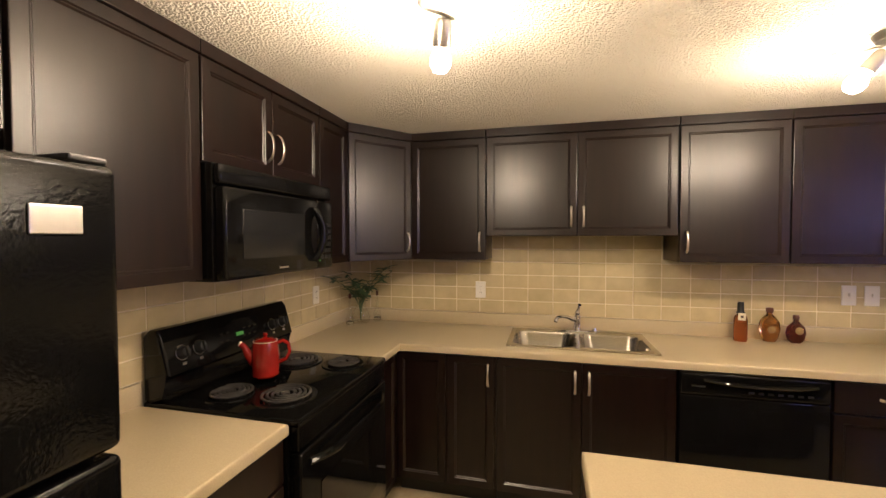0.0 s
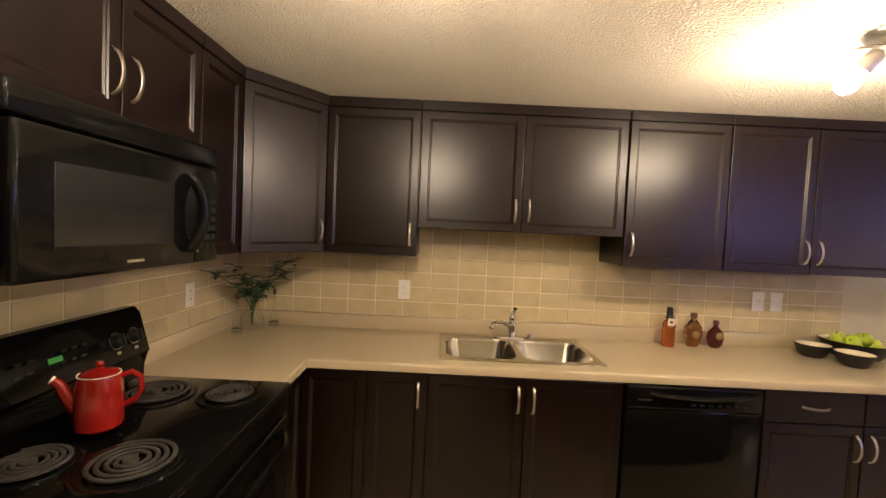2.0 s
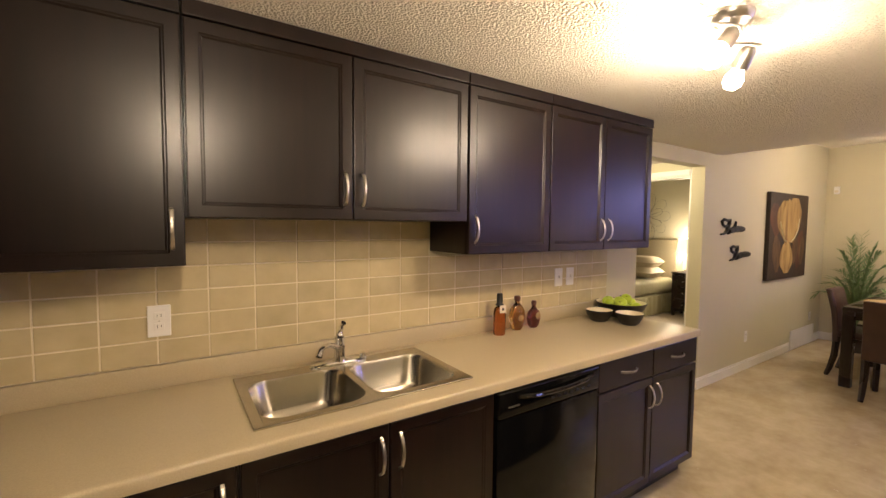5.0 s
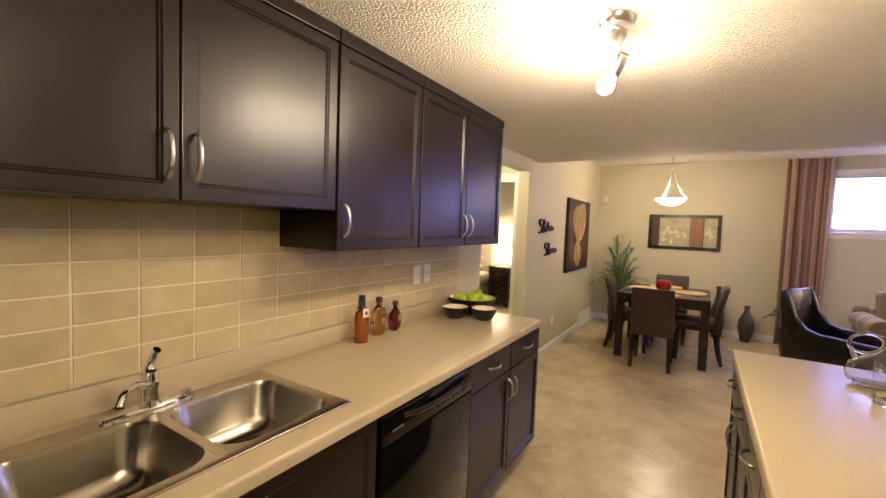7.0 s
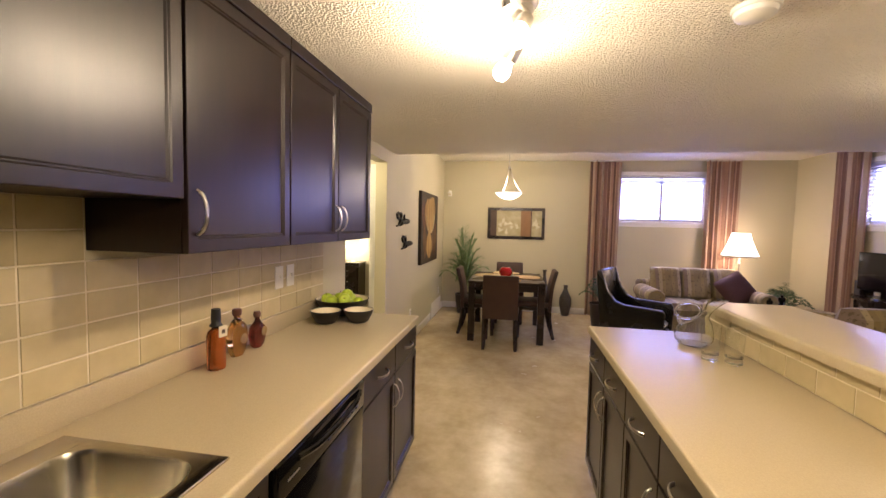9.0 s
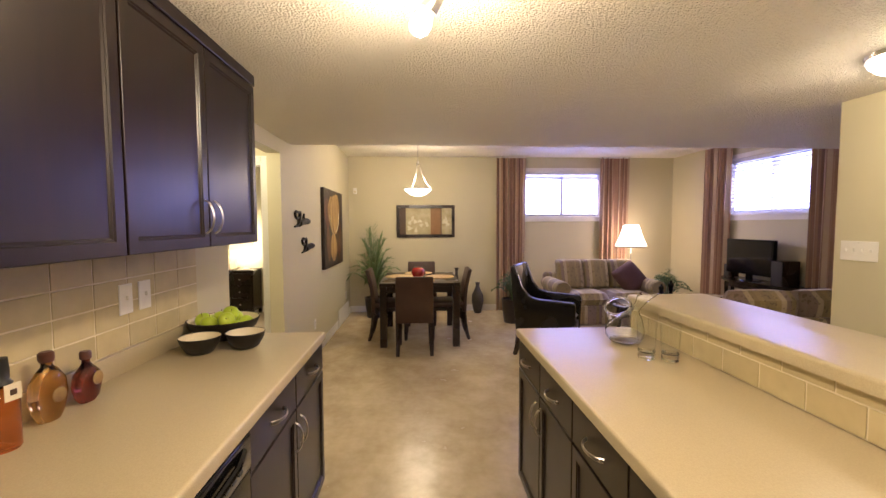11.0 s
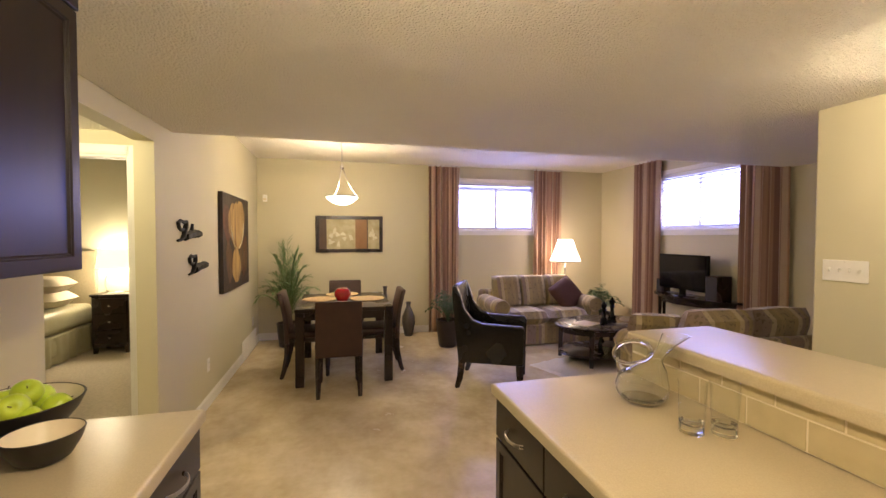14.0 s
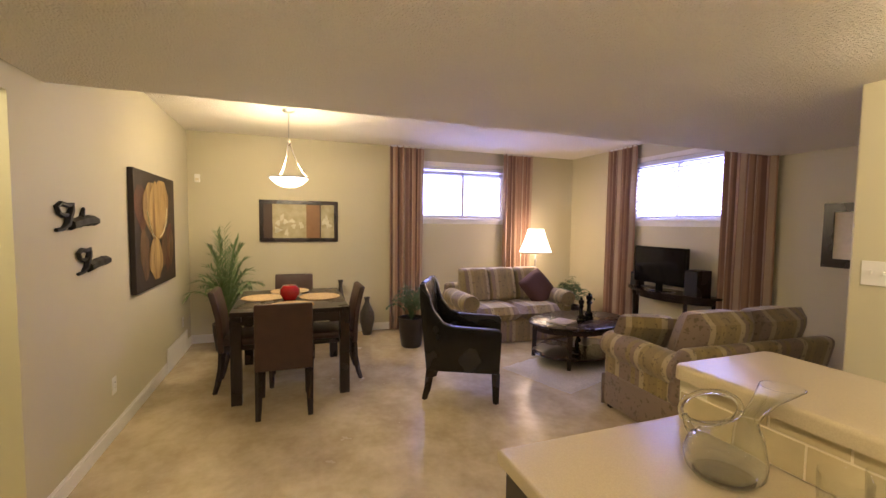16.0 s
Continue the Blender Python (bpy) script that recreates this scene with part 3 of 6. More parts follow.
def window(name, width, label):
    """A slider window set in its opening; local x along the wall, y outwards, z from the sill. Blind and sill are its parts."""
    t = tagged(new(name), label, "window", "", "structure")
    h = WZ[1] - WZ[0]
    fr = part("window_frame", slab([0, 0.045, width / 2 - 0.02, width / 2 + 0.02, width - 0.045, width], [0, 0.045, h - 0.045, h], lambda i, j: i in (0, 2, 4) or j in (0, 2), 0.09, 0.15, "xzy", 0.004), "white", t, "white vinyl slider frame")
    for x in (0.045, width / 2 + 0.02):
        p = part("pane", box(x, x + width / 2 - 0.065, 0.115, 0.121, 0.045, h - 0.045), "glass", t)
        p.visible_shadow = False
    part("window_sill", box(-0.05, width + 0.05, -0.035, 0.09, -0.03, 0, 0.006), "white", t)
    part("apron", box(-0.03, width + 0.03, -0.014, 0, -0.085, -0.03, 0.004), "white", t)
    part("head_casing", box(-0.05, width + 0.05, -0.016, 0, h, h + 0.06, 0.004), "white", t)
    for x in (-0.06, width):
        part("side_casing", box(x, x + 0.06, -0.016, 0, 0, h, 0.004), "white", t)
    return t


def blind(width, first, z_top, drop, n, tilt, loc, rz):
    t = thing("venetian_blind", "white slatted venetian blind hanging in the window", "blind", loc, rz)
    part("headrail", box(0.01, width - 0.01, 0.012, 0.06, z_top - 0.05, z_top, 0.004), "blind", t)
    bm0 = box(first, width - 0.02, -0.024, 0.024, -0.0014, 0.0014)
    me = None
    for i in range(n):
        z = z_top - 0.07 - drop * i / n
        if me is None:
            ob = part("slat", bm0, "blind", t)
            me = ob.data
        else:
            ob = new("slat", me)
            ob.parent = t
        ob.matrix_basis = pose(0, 0.036, z, tilt, 0, 0)
    part("bottom_rail", box(first, width - 0.02, 0.024, 0.048, z_top - 0.085 - drop, z_top - 0.07 - drop, 0.003), "blind", t)
    return t


w = window("window_1", W1[1] - W1[0], "high white slider window with bright daylight behind it")
w.matrix_basis = pose(EAST, W1[1], WZ[0], 0, 0, -90)
w = window("window_2", W2[1] - W2[0], "high white slider window above the television")
w.matrix_basis = pose(W2[1], SOUTH, WZ[0], 0, 0, 180)
h = WZ[1] - WZ[0]
blind(W1[1] - W1[0], 0.02, h, 0.05, 9, 4, (EAST, W1[1], WZ[0]), -90)
blind(W2[1] - W2[0], 0.02, h, h - 0.12, 13, 30, (W2[1], SOUTH, WZ[0]), 180)
# bright outdoors past the window wells
bd = tagged(part("backdrop", box(EAST + 0.9, EAST + 0.91, -3, 2.5, 1.0, 3.4), "outside"), "overexposed bright outdoors beyond the window well", "outdoors", "", "structure")
bd = tagged(part("backdrop", box(3, 8, SOUTH - 0.91, SOUTH - 0.9, 1.0, 3.4), "outside"), "overexposed bright outdoors beyond the window well", "outdoors", "", "structure")


# ---- kitchen: cabinets ----
CT = 0.91   # worktop height


def base_cabinet(label, loc, rz, w, fronts, depth=0.60, name="base_cabinet", top=CT - 0.04):
    """fronts: (kind, x, width, handle side); a drawer row sits above doors that start lower."""
    t = thing(name, label, "cabinet", loc, rz, "lower kitchen cabinets")
    part("body", box(0, w, 0, depth, 0.10, top), "espresso", t)
    if top < CT - 0.05:  # open above for the sink bowls
        part("front_rail", box(0, w, 0, 0.018, top, CT - 0.04), "espresso", t)
        for a in (0, w - 0.016):
            part("side_panel", box(a, a + 0.016, 0.018, depth, top, CT - 0.04), "espresso", t)
    part("toe_kick", box(0, w, 0.06, depth, 0, 0.10), "black_matte", t)
    for kind, x, fw, side in fronts:
        if kind == "drawer":
            d = part("drawer", panel_front(fw - 0.006, 0.145, 0.0, x=x + 0.003, z=CT - 0.045 - 0.15), "espresso", t)
            add_handle(d, x + fw / 2, CT - 0.045 - 0.075, False)
        elif kind == "false":
            part("drawer_front", panel_front(fw - 0.006, 0.145, 0.0, x=x + 0.003, z=CT - 0.195), "espresso", t)
        else:
            top = CT - 0.05 if kind == "tall" else CT - 0.205
            d = part("door", panel_front(fw - 0.006, top - 0.115, x=x + 0.003, z=0.115), "espresso", t)
            if side:
                add_handle(d, x + (0.035 if side == "l" else fw - 0.035), top - 0.10)
    return t


FRONT = 2.735
base_cabinet("dark espresso corner base cabinet with one panelled door", (-0.519, FRONT, 0), 0, 0.584, [("tall", 0.0, 0.30, ""), ("tall", 0.309, 0.27, "r")])
base_cabinet("dark espresso sink base cabinet with two panelled doors", (0.068, FRONT, 0), 0, 0.905, [("tall", 0, 0.4525, "r"), ("tall", 0.4525, 0.4525, "l")], top=0.73)
base_cabinet("dark espresso base cabinet with two drawers over two doors", (1.625, FRONT, 0), 0, 0.94, [("drawer", 0, 0.47, ""), ("drawer", 0.47, 0.47, ""), ("door", 0, 0.47, "r"), ("door", 0.47, 0.47, "l")])
base_cabinet("dark espresso base cabinet between fridge and stove", (-0.52, 0.97, 0), 90, 0.655, [("drawer", 0, 0.65, ""), ("door", 0, 0.65, "l")])
base_cabinet("narrow dark espresso filler cabinet beside the stove", (-0.52, 2.415, 0), 90, 0.30, [("tall", 0.0, 0.25, "")])


def wall_cabinet(label, loc, rz, w, z0, doors, z1=LOW - 0.003, depth=0.31, top=0.055):
    t = thing("wall_cabinet", label, "cabinet", (loc[0], loc[1], z0), rz, "upper kitchen cabinets")
    h = z1 - z0
    part("body", box(0, w, 0, depth, 0, h), "espresso", t)
    part("top_rail", box(0, w, -0.024, 0, h - top + 0.004, h, 0.003), "espresso", t)
    for x, dw, side in doors:
        d = part("door", panel_front(dw - 0.006, h - top, x=x + 0.003, z=0.0), "espresso", t)
        if side:
            add_handle(d, x + (0.035 if side == "l" else dw - 0.035), 0.115)
    return t


UF, UB = 3.03, 1.385
wall_cabinet("dark espresso wall cabinet with one panelled door", (-0.52, UF), 0, 0.485, UB, [(0, 0.485, "r")])
wall_cabinet("short dark espresso wall cabinet above the sink, two doors", (-0.03, UF), 0, 1.08, 1.535, [(0, 0.54, "r"), (0.54, 0.54, "l")])
wall_cabinet("dark espresso wall cabinet with one panelled door", (1.055, UF), 0, 0.53, UB, [(0, 0.53, "l")])
wall_cabinet("dark espresso wall cabinet with a pair of doors", (1.587, UF), 0, 0.93, UB, [(0, 0.455, "r"), (0.455, 0.475, "l")])
wall_cabinet("dark espresso wall cabinet above the worktop by the fridge", (-0.81, 1.085), 90, 0.515, UB, [(0, 0.515, "")])
wall_cabinet("short dark espresso cabinet above the microwave, two doors", (-0.81, 1.603), 90, 0.745, 1.79, [(0, 0.3725, "r"), (0.3725, 0.3725, "l")])
wall_cabinet("narrow dark espresso wall cabinet", (-0.81, 2.351), 90, 0.305, UB, [(0, 0.305, "")])
wall_cabinet("dark espresso cabinet above the fridge", (-0.81, 0.20), 90, 0.88, 1.76, [(0, 0.44, ""), (0.44, 0.44, "")])


def corner_cabinet():
    """Diagonal corner cabinet: a five-sided body with its door across the corner."""
    t = thing("corner_wall_cabinet", "dark espresso diagonal corner wall cabinet with one door", "cabinet", (-0.81, 2.662, UB), 0, "upper kitchen cabinets")
    h = LOW - 0.003 - UB
    bm = bmesh.new()
    ring = [(0, 0), (0.285, 0.368), (0.285, 0.675), (-0.31, 0.675), (-0.31, 0)]
    lo = [bm.verts.new((x, y, 0)) for x, y in ring]
    hi = [bm.verts.new((x, y, h)) for x, y in ring]
    bm.faces.new(lo[::-1]), bm.faces.new(hi)
    for i in range(5):
        bm.faces.new((lo[i], lo[(i + 1) % 5], hi[(i + 1) % 5], hi[i]))
    part("body", bm, "espresso", t)
    ang = math.degrees(math.atan2(0.368, 0.285))
    wd = math.hypot(0.285, 0.368)
    d = part("door", panel_front(wd - 0.03, h - 0.055, x=0.015, z=0), "espresso", t, at=pose(0, 0, 0, 0, 0, ang))
    add_handle(d, wd - 0.05, 0.115)
    part("top_rail", box(0.012, wd - 0.012, -0.024, 0, h - 0.051, h, 0.003), "espresso", t, at=pose(0, 0, 0, 0, 0, ang))


corner_cabinet()

# worktops
SX, SY = (0.135, 0.90), (2.81, 3.19)   # sink cut-out
wt = thing("worktop", "beige speckled laminate worktop with rounded edge, around the sink", "worktop", (0, 0, 0))
part("top", slab([WEST, -0.489, SX[0], SX[1], 2.572], [2.405, 2.70, SY[0], SY[1], SINKWALL], lambda i, j: (i == 0 or j > 0) and not (i == 2 and j == 2), CT - 0.04, CT, "xyz", 0.012), "laminate", wt, smooth=True)
part("splash_lip", box(WEST + 0.02, 2.572, SINKWALL - 0.022, SINKWALL - 0.001, CT - 0.002, 0.995, 0.006), "laminate", wt, smooth=True)
part("splash_lip", box(WEST + 0.001, WEST + 0.021, 2.405, SINKWALL - 0.001, CT - 0.002, 0.995, 0.006), "laminate", wt, smooth=True)
wt = thing("worktop", "beige speckled laminate worktop between fridge and stove", "worktop", (0, 0, 0))
part("top", slab([WEST, -0.489], [0.965, 1.632], lambda i, j: True, CT - 0.04, CT, "xyz", 0.012), "laminate", wt, smooth=True)
part("splash_lip", box(WEST + 0.001, WEST + 0.021, 0.965, 1.632, CT - 0.002, 0.995, 0.006), "laminate", wt, smooth=True)


# ---- island ----
IX0, IX1 = 0.442, 2.57
x = 2.545
for i, wd in enumerate((0.78, 0.78, 0.50)):
    n = 2 if wd > 0.6 else 1
    fw = wd / n
    fr = [("drawer", k * fw, fw, "") for k in range(n)] + [("door", k * fw, fw, "r" if k == 0 else "l") for k in range(n)]
    base_cabinet("dark espresso island cabinet with drawers over doors", (x, 1.655, 0), 180, wd - 0.002, fr, 0.59, "island_cabinet")
    x -= wd
it = thing("island_worktop", "beige speckled laminate island worktop with rounded edge", "worktop")
part("top", slab([IX0, IX1], [1.03, 1.685], lambda i, j: True, CT - 0.04, CT, "xyz", 0.012), "laminate", it, smooth=True)
iw = structure("wall_island", box(IX0 + 0.03, 2.55, 0.915, 1.055, 0, 1.045), "wall", "beige painted half wall carrying the raised bar", "half wall")
bt = thing("bar_top", "raised beige laminate bar top with rounded corners", "worktop")
bm = slab([IX0 - 0.05, 2.55], [0.655, 1.095], lambda i, j: True, 1.047, 1.09, "xyz")
bevel(bm, [e for e in bm.edges if abs(e.verts[0].co.z - e.verts[1].co.z) > 0.01], 0.03, 4)
bevel(bm, [e for e in bm.edges if all(v.co.z > 1.08 for v in e.verts)], 0.012, 3)
part("top", bm, "laminate", bt, smooth=True)


# ---- kitchen: appliances ----
def bar_pull(parent, x0, x1, y, z, out=0.035, material="black", r=0.011, sag=0.0, label=""):
    pts = [(x0, y, z)] + [(x0 + (x1 - x0) * u, y - out * min(1, math.sin(math.pi * u) * 2.2), z - sag * math.sin(math.pi * u)) for u in [i / 12 for i in range(1, 12)]] + [(x1, y, z)]
    return part("handle", tube(pts, r, 8), material, parent, label, True)


def stove():
    t = thing("stove", "black electric coil stove with raised control panel", "stove", (-0.475, 1.64, 0), 90)
    w = 0.757
    part("body", box(0, w, 0.02, 0.62, 0.03, 0.895, 0.004), "black", t)
    top = part("cooktop", box(-0.002, w + 0.002, -0.02, 0.635, 0.895, 0.918, 0.008, 3), "black", t, smooth=True)
    d = part("oven_door", box(0.004, w - 0.004, -0.022, 0.02, 0.20, 0.80, 0.008, 3), "black", t, smooth=True)
    part("oven_window", box(0.13, w - 0.13, -0.025, -0.0215, 0.33, 0.64, 0.001), "black_glass", d, "dark glass oven window")
    bar_pull(d, 0.06, w - 0.06, -0.022, 0.75, 0.045, "black", 0.014, label="curved black oven handle")
    part("front_strip", box(0.002, w - 0.002, -0.015, 0.02, 0.81, 0.893, 0.004), "black", t)
    dr = part("storage_drawer", box(0.004, w - 0.004, -0.018, 0.02, 0.03, 0.19, 0.008), "black", t)
    # sloping backguard
    bm = bmesh.new()
    prof = [(0.60, 0.918), (0.535, 0.925), (0.545, 1.00), (0.515, 1.02), (0.555, 1.165), (0.575, 1.185), (0.61, 1.185), (0.635, 1.16), (0.635, 0.918)]
    a = [bm.verts.new((0.0, y, z)) for y, z in prof]
    b = [bm.verts.new((w, y, z)) for y, z in prof]
    bm.faces.new(a), bm.faces.new(b[::-1])
    for i in range(len(prof)):
        j = (i + 1) % len(prof)
        bm.faces.new((a[i], a[j], b[j], b[i]))
    bevel(bm, [e for e in bm.edges if abs(e.verts[0].co.x - e.verts[1].co.x) < 0.01], 0.012, 3)
    g = part("control_panel", bm, "black", t, "black backguard with knobs", True)
    tilt = math.degrees(math.atan2(0.04, 0.145))
    for x in (0.075, 0.155, 0.605, 0.685):
        kb = lathe([(0.0, 0.024), (0.017, 0.024), (0.021, 0.018), (0.023, 0.0)], 20)
        box(-0.004, 0.004, -0.02, 0.02, 0.02, 0.034, 0.002, bm=kb)
        k = part("knob", kb, "black_matte", g, "black rotary knob", True, pose(x, 0.531, 1.09, 90 - tilt, 0, 0))
        part("dial_ring", lathe([(0.027, 0.0), (0.029, 0.001), (0.029, 0.0025), (0.027, 0.0025), (0.027, 0)], 24), "nickel", g, at=pose(x, 0.532, 1.09, 90 - tilt, 0, 0))
        part("dial_mark", box(-0.008, 0.008, -0.048, -0.038, 0, 0.002), "nickel", g, at=pose(x, 0.532, 1.09, 90 - tilt, 0, 0))
    part("clock_display", box(-0.022, 0.022, -0.008, 0.008, 0, 0.002), "display", g, "green clock display", at=pose(0.38, 0.5315, 1.095, 90 - tilt, 0, 0))
    for i in range(5):
        for j in range(2):
            part("button", box(-0.009, 0.009, -0.004, 0.004, 0, 0.002), "black_glass", g, at=pose(0.27 + (i + (1.9 if i > 1 else 0)) * 0.035, 0.5315, 1.08 + 0.035 * j, 90 - tilt, 0, 0))
    # coil burners
    for x, y, r in ((0.175, 0.155, 0.10), (0.145, 0.375, 0.082), (0.585, 0.375, 0.10), (0.60, 0.135, 0.078)):
        bn = part("burner", lathe([(r + 0.022, 0.0), (r + 0.02, 0.005), (r + 0.008, 0.005), (r * 0.85, 0.001), (0.0, 0.0005)], 32), "black", t, "burner with a black drip bowl", True, pose(x, y, 0.918))
        pts = []
        for i in range(int(4.2 * 20)):
            a, rad = i / 20 * 2 * math.pi, 0.022 + (r - 0.022) * i / (4.2 * 20)
            pts.append((rad * math.cos(a), rad * math.sin(a), 0.012))
        part("coil", tube(pts, 0.0062, 6, flat=0.7), "coil", bn, "grey spiral heating coil", True)
        part("hub", lathe([(0, 0.017), (0.016, 0.016), (0.018, 0.008), (0, 0.008)], 16), "coil", bn, smooth=True)
    return t


stove()


def microwave():
    t = thing("microwave_oven", "black over-the-range microwave with dark window", "microwave", (-0.735, 1.607, 1.375), 90)
    w, h = 0.737, 0.41
    part("body", box(0, w, 0.02, 0.385, 0.0, h, 0.004), "black", t)
    part("vent_grille", box(0, w, -0.012, 0.02, 0.335, h - 0.004, 0.012, 3), "black", t, "glossy vent panel along the top", True)
    d = part("door", box(0.002, 0.585, -0.028, 0.018, 0.004, 0.328, 0.012, 3), "black", t, smooth=True)
    part("window", box(0.085, 0.47, -0.031, -0.0275, 0.075, 0.255, 0.002), "dark_glass", d, "smoked glass door window")
    pts = [(0.545 + 0.03 * math.sin(math.pi * u), -0.028 - 0.035 * math.sin(math.pi * u) ** 0.6, 0.05 + 0.235 * u) for u in [i / 12 for i in range(13)]]
    part("handle", tube(pts, 0.017, 10), "black", d, "thick curved black door handle", True)
    part("badge", box(0.29, 0.35, -0.0295, -0.0275, 0.028, 0.035), "nickel", d, "small silver maker's plate")
    c = part("control_panel", box(0.589, w - 0.002, -0.02, 0.018, 0.004, 0.328, 0.01, 3), "black", t, smooth=True)
    for i in range(6):
        for j in range(3):
            part("button", box(0.62 + j * 0.033, 0.645 + j * 0.033, -0.0222, -0.0195, 0.05 + i * 0.031, 0.068 + i * 0.031, 0.001), "black_matte", c)
    part("display", box(0.618, 0.712, -0.0222, -0.0195, 0.255, 0.29, 0.001), "black_glass", c)
    part("light_mark", box(0.605, 0.615, -0.0222, -0.0195, 0.04, 0.046), "display", c, "tiny yellow-green indicator")
    return t


microwave()


def fridge():
    t = thing("fridge", "black pebbled top-freezer refrigerator with silver badge", "refrigerator", (-0.36, 0.225, 0), 90)
    w = 0.76
    part("body", box(0, w, 0.06, 0.74, 0.03, 1.635, 0.006), "black_pebbled", t)
    for n, a, b in (("freezer_door", 1.17, 1.648), ("fridge_door", 0.09, 1.16)):
        d = part(n, box(0, w, 0, 0.055, a, b, 0.016, 4), "black_pebbled", t, smooth=True)
        z = (a + 0.05, a + 0.36) if n == "freezer_door" else (b - 0.55, b - 0.05)
        pts = [(0.05, -0.045 * min(1, math.sin(math.pi * u) * 3), z[0] + (z[1] - z[0]) * u) for u in [i / 12 for i in range(13)]]
        part("handle", tube(pts, 0.013, 8), "black", d, smooth=True)
        if n == "freezer_door":
            part("badge", box(0.63, 0.70, -0.004, 0.0, 1.533, 1.577, 0.002), "nickel", d, "silver maker's plate")
    part("hinge_cover", box(w - 0.07, w - 0.01, 0.01, 0.10, 1.648, 1.66, 0.004), "black_matte", t)
    part("toe_grille", box(0.01, w - 0.01, 0.05, 0.07, 0.0, 0.085), "black_matte", t)
    return t


fridge()


def dishwasher():
    t = thing("dishwasher", "black built-in dishwasher with curved bar handle", "dishwasher", (0.98, FRONT, 0), 0)
    w = 0.636
    part("body", box(0, w, 0.0, 0.58, 0.10, 0.865), "black", t)
    part("door", box(0.004, w - 0.004, -0.028, 0, 0.12, 0.745, 0.006, 2), "black", t, smooth=True)
    c = part("control_panel", box(0.004, w - 0.004, -0.034, 0, 0.75, 0.86, 0.010, 3), "black", t, smooth=True)
    bar_pull(c, 0.11, w - 0.06, -0.033, 0.828, 0.016, "black_glass", 0.010, 0.014, "curved glossy black handle")
    part("badge", box(0.055, 0.115, -0.0355, -0.0335, 0.792, 0.797), "nickel", c, "small silver maker's plate")
    for i in range(7):
        part("button", box(0.30 + i * 0.04, 0.322 + i * 0.04, -0.0355, -0.0335, 0.775, 0.785), "black_matte", c)
    part("toe_kick", box(0, w, 0.05, 0.58, 0, 0.10), "black_matte", t)
    return t


dishwasher()


def sink():
    t = thing("kitchen_sink", "stainless steel double-bowl sink set in the worktop", "sink", (0.115, 2.785, CT), 0)
    W, D = 0.805, 0.475
    bowls = ((0.032, 0.388), (0.417, 0.773))
    xs, ys = [0, bowls[0][0], bowls[0][1], bowls[1][0], bowls[1][1], W], [0, 0.036, 0.393, D]
    part("rim", slab(xs, ys, lambda i, j: not (i in (1, 3) and j == 1), 0.0005, 0.007, "xyz", 0.003), "steel", t, smooth=True)
    for a, b in bowls:
        bm = bmesh.new()
        n, rings = 6, []
        for z, ins, rad in ((0.006, 0.0, 0.075), (-0.008, 0.005, 0.075), (-0.11, 0.020, 0.075), (-0.142, 0.040, 0.070), (-0.156, 0.075, 0.055)):
            x0, x1, y0, y1 = a + ins, b - ins, 0.036 + ins, 0.393 - ins
            ring = []
            for cx, cy, s in ((x1 - rad, y1 - rad, 0), (x0 + rad, y1 - rad, 90), (x0 + rad, y0 + rad, 180), (x1 - rad, y0 + rad, 270)):
                for k in range(n + 1):
                    an = radians(s + 90 * k / n)
                    ring.append(bm.verts.new((cx + rad * math.cos(an), cy + rad * math.sin(an), z)))
            rings.append(ring)
        for r0, r1 in zip(rings, rings[1:]):
            for k in range(len(r0)):
                bm.faces.new((r0[k], r0[(k + 1) % len(r0)], r1[(k + 1) % len(r0)], r1[k]))
        bm.faces.new(rings[-1])
        # corner webs between the square cut-out and the rounded bowl
        for (cx, cy), s in (((b, 0.393), 0), ((a, 0.393), 1), ((a, 0.036), 2), ((b, 0.036), 3)):
            v = bm.verts.new((cx, cy, 0.006))
            for k in range(n):
                bm.faces.new((v, rings[0][s * (n + 1) + k], rings[0][s * (n + 1) + k + 1]))
        bw = part("bowl", bm, "steel", t, "brushed steel sink bowl", True)
        part("drain", lathe([(0.0, -0.1545), (0.02, -0.1545), (0.032, -0.153), (0.043, -0.1555), (0.045, -0.1575)], 20, (a + b) / 2, 0.22), "chrome", bw, smooth=True)
    return t


sink()


def faucet():
    t = thing("faucet", "chrome single-lever kitchen faucet on a deck plate", "faucet", (0.528, 3.225, CT + 0.0065), 0)
    part("deck_plate", lathe([(0, 0.014), (0.85, 0.013), (0.97, 0.009), (1.0, 0.0)], 28, sx=0.128, sy=0.028), "chrome", t, smooth=True)
    part("body", lathe([(0, 0.125), (0.012, 0.124), (0.021, 0.115), (0.022, 0.09), (0.025, 0.075), (0.022, 0.06), (0.024, 0.03), (0.029, 0.012)], 20), "chrome", t, smooth=True)
    sp = [(0, 0, 0.07), (-0.03, -0.03, 0.085), (-0.07, -0.075, 0.108), (-0.105, -0.12, 0.118), (-0.128, -0.148, 0.112), (-0.138, -0.16, 0.092)]
    part("spout", tube(sp, 0.011, 10, radii=[0.014, 0.0125, 0.0115, 0.011, 0.0115, 0.0125]), "chrome", t, "curved chrome spout", True)
    part("lever", tube([(0, 0, 0.12), (0.004, 0.002, 0.135), (0.010, -0.004, 0.165), (0.014, -0.014, 0.178)], 0.01, 10, radii=[0.018, 0.012, 0.009, 0.012]), "chrome", t, smooth=True)
    part("sprayer", lathe([(0.0, 0.03), (0.012, 0.03), (0.014, 0.02), (0.017, 0.0)], 14, 0.105, 0.0), "chrome", t, smooth=True)
    return t


faucet()


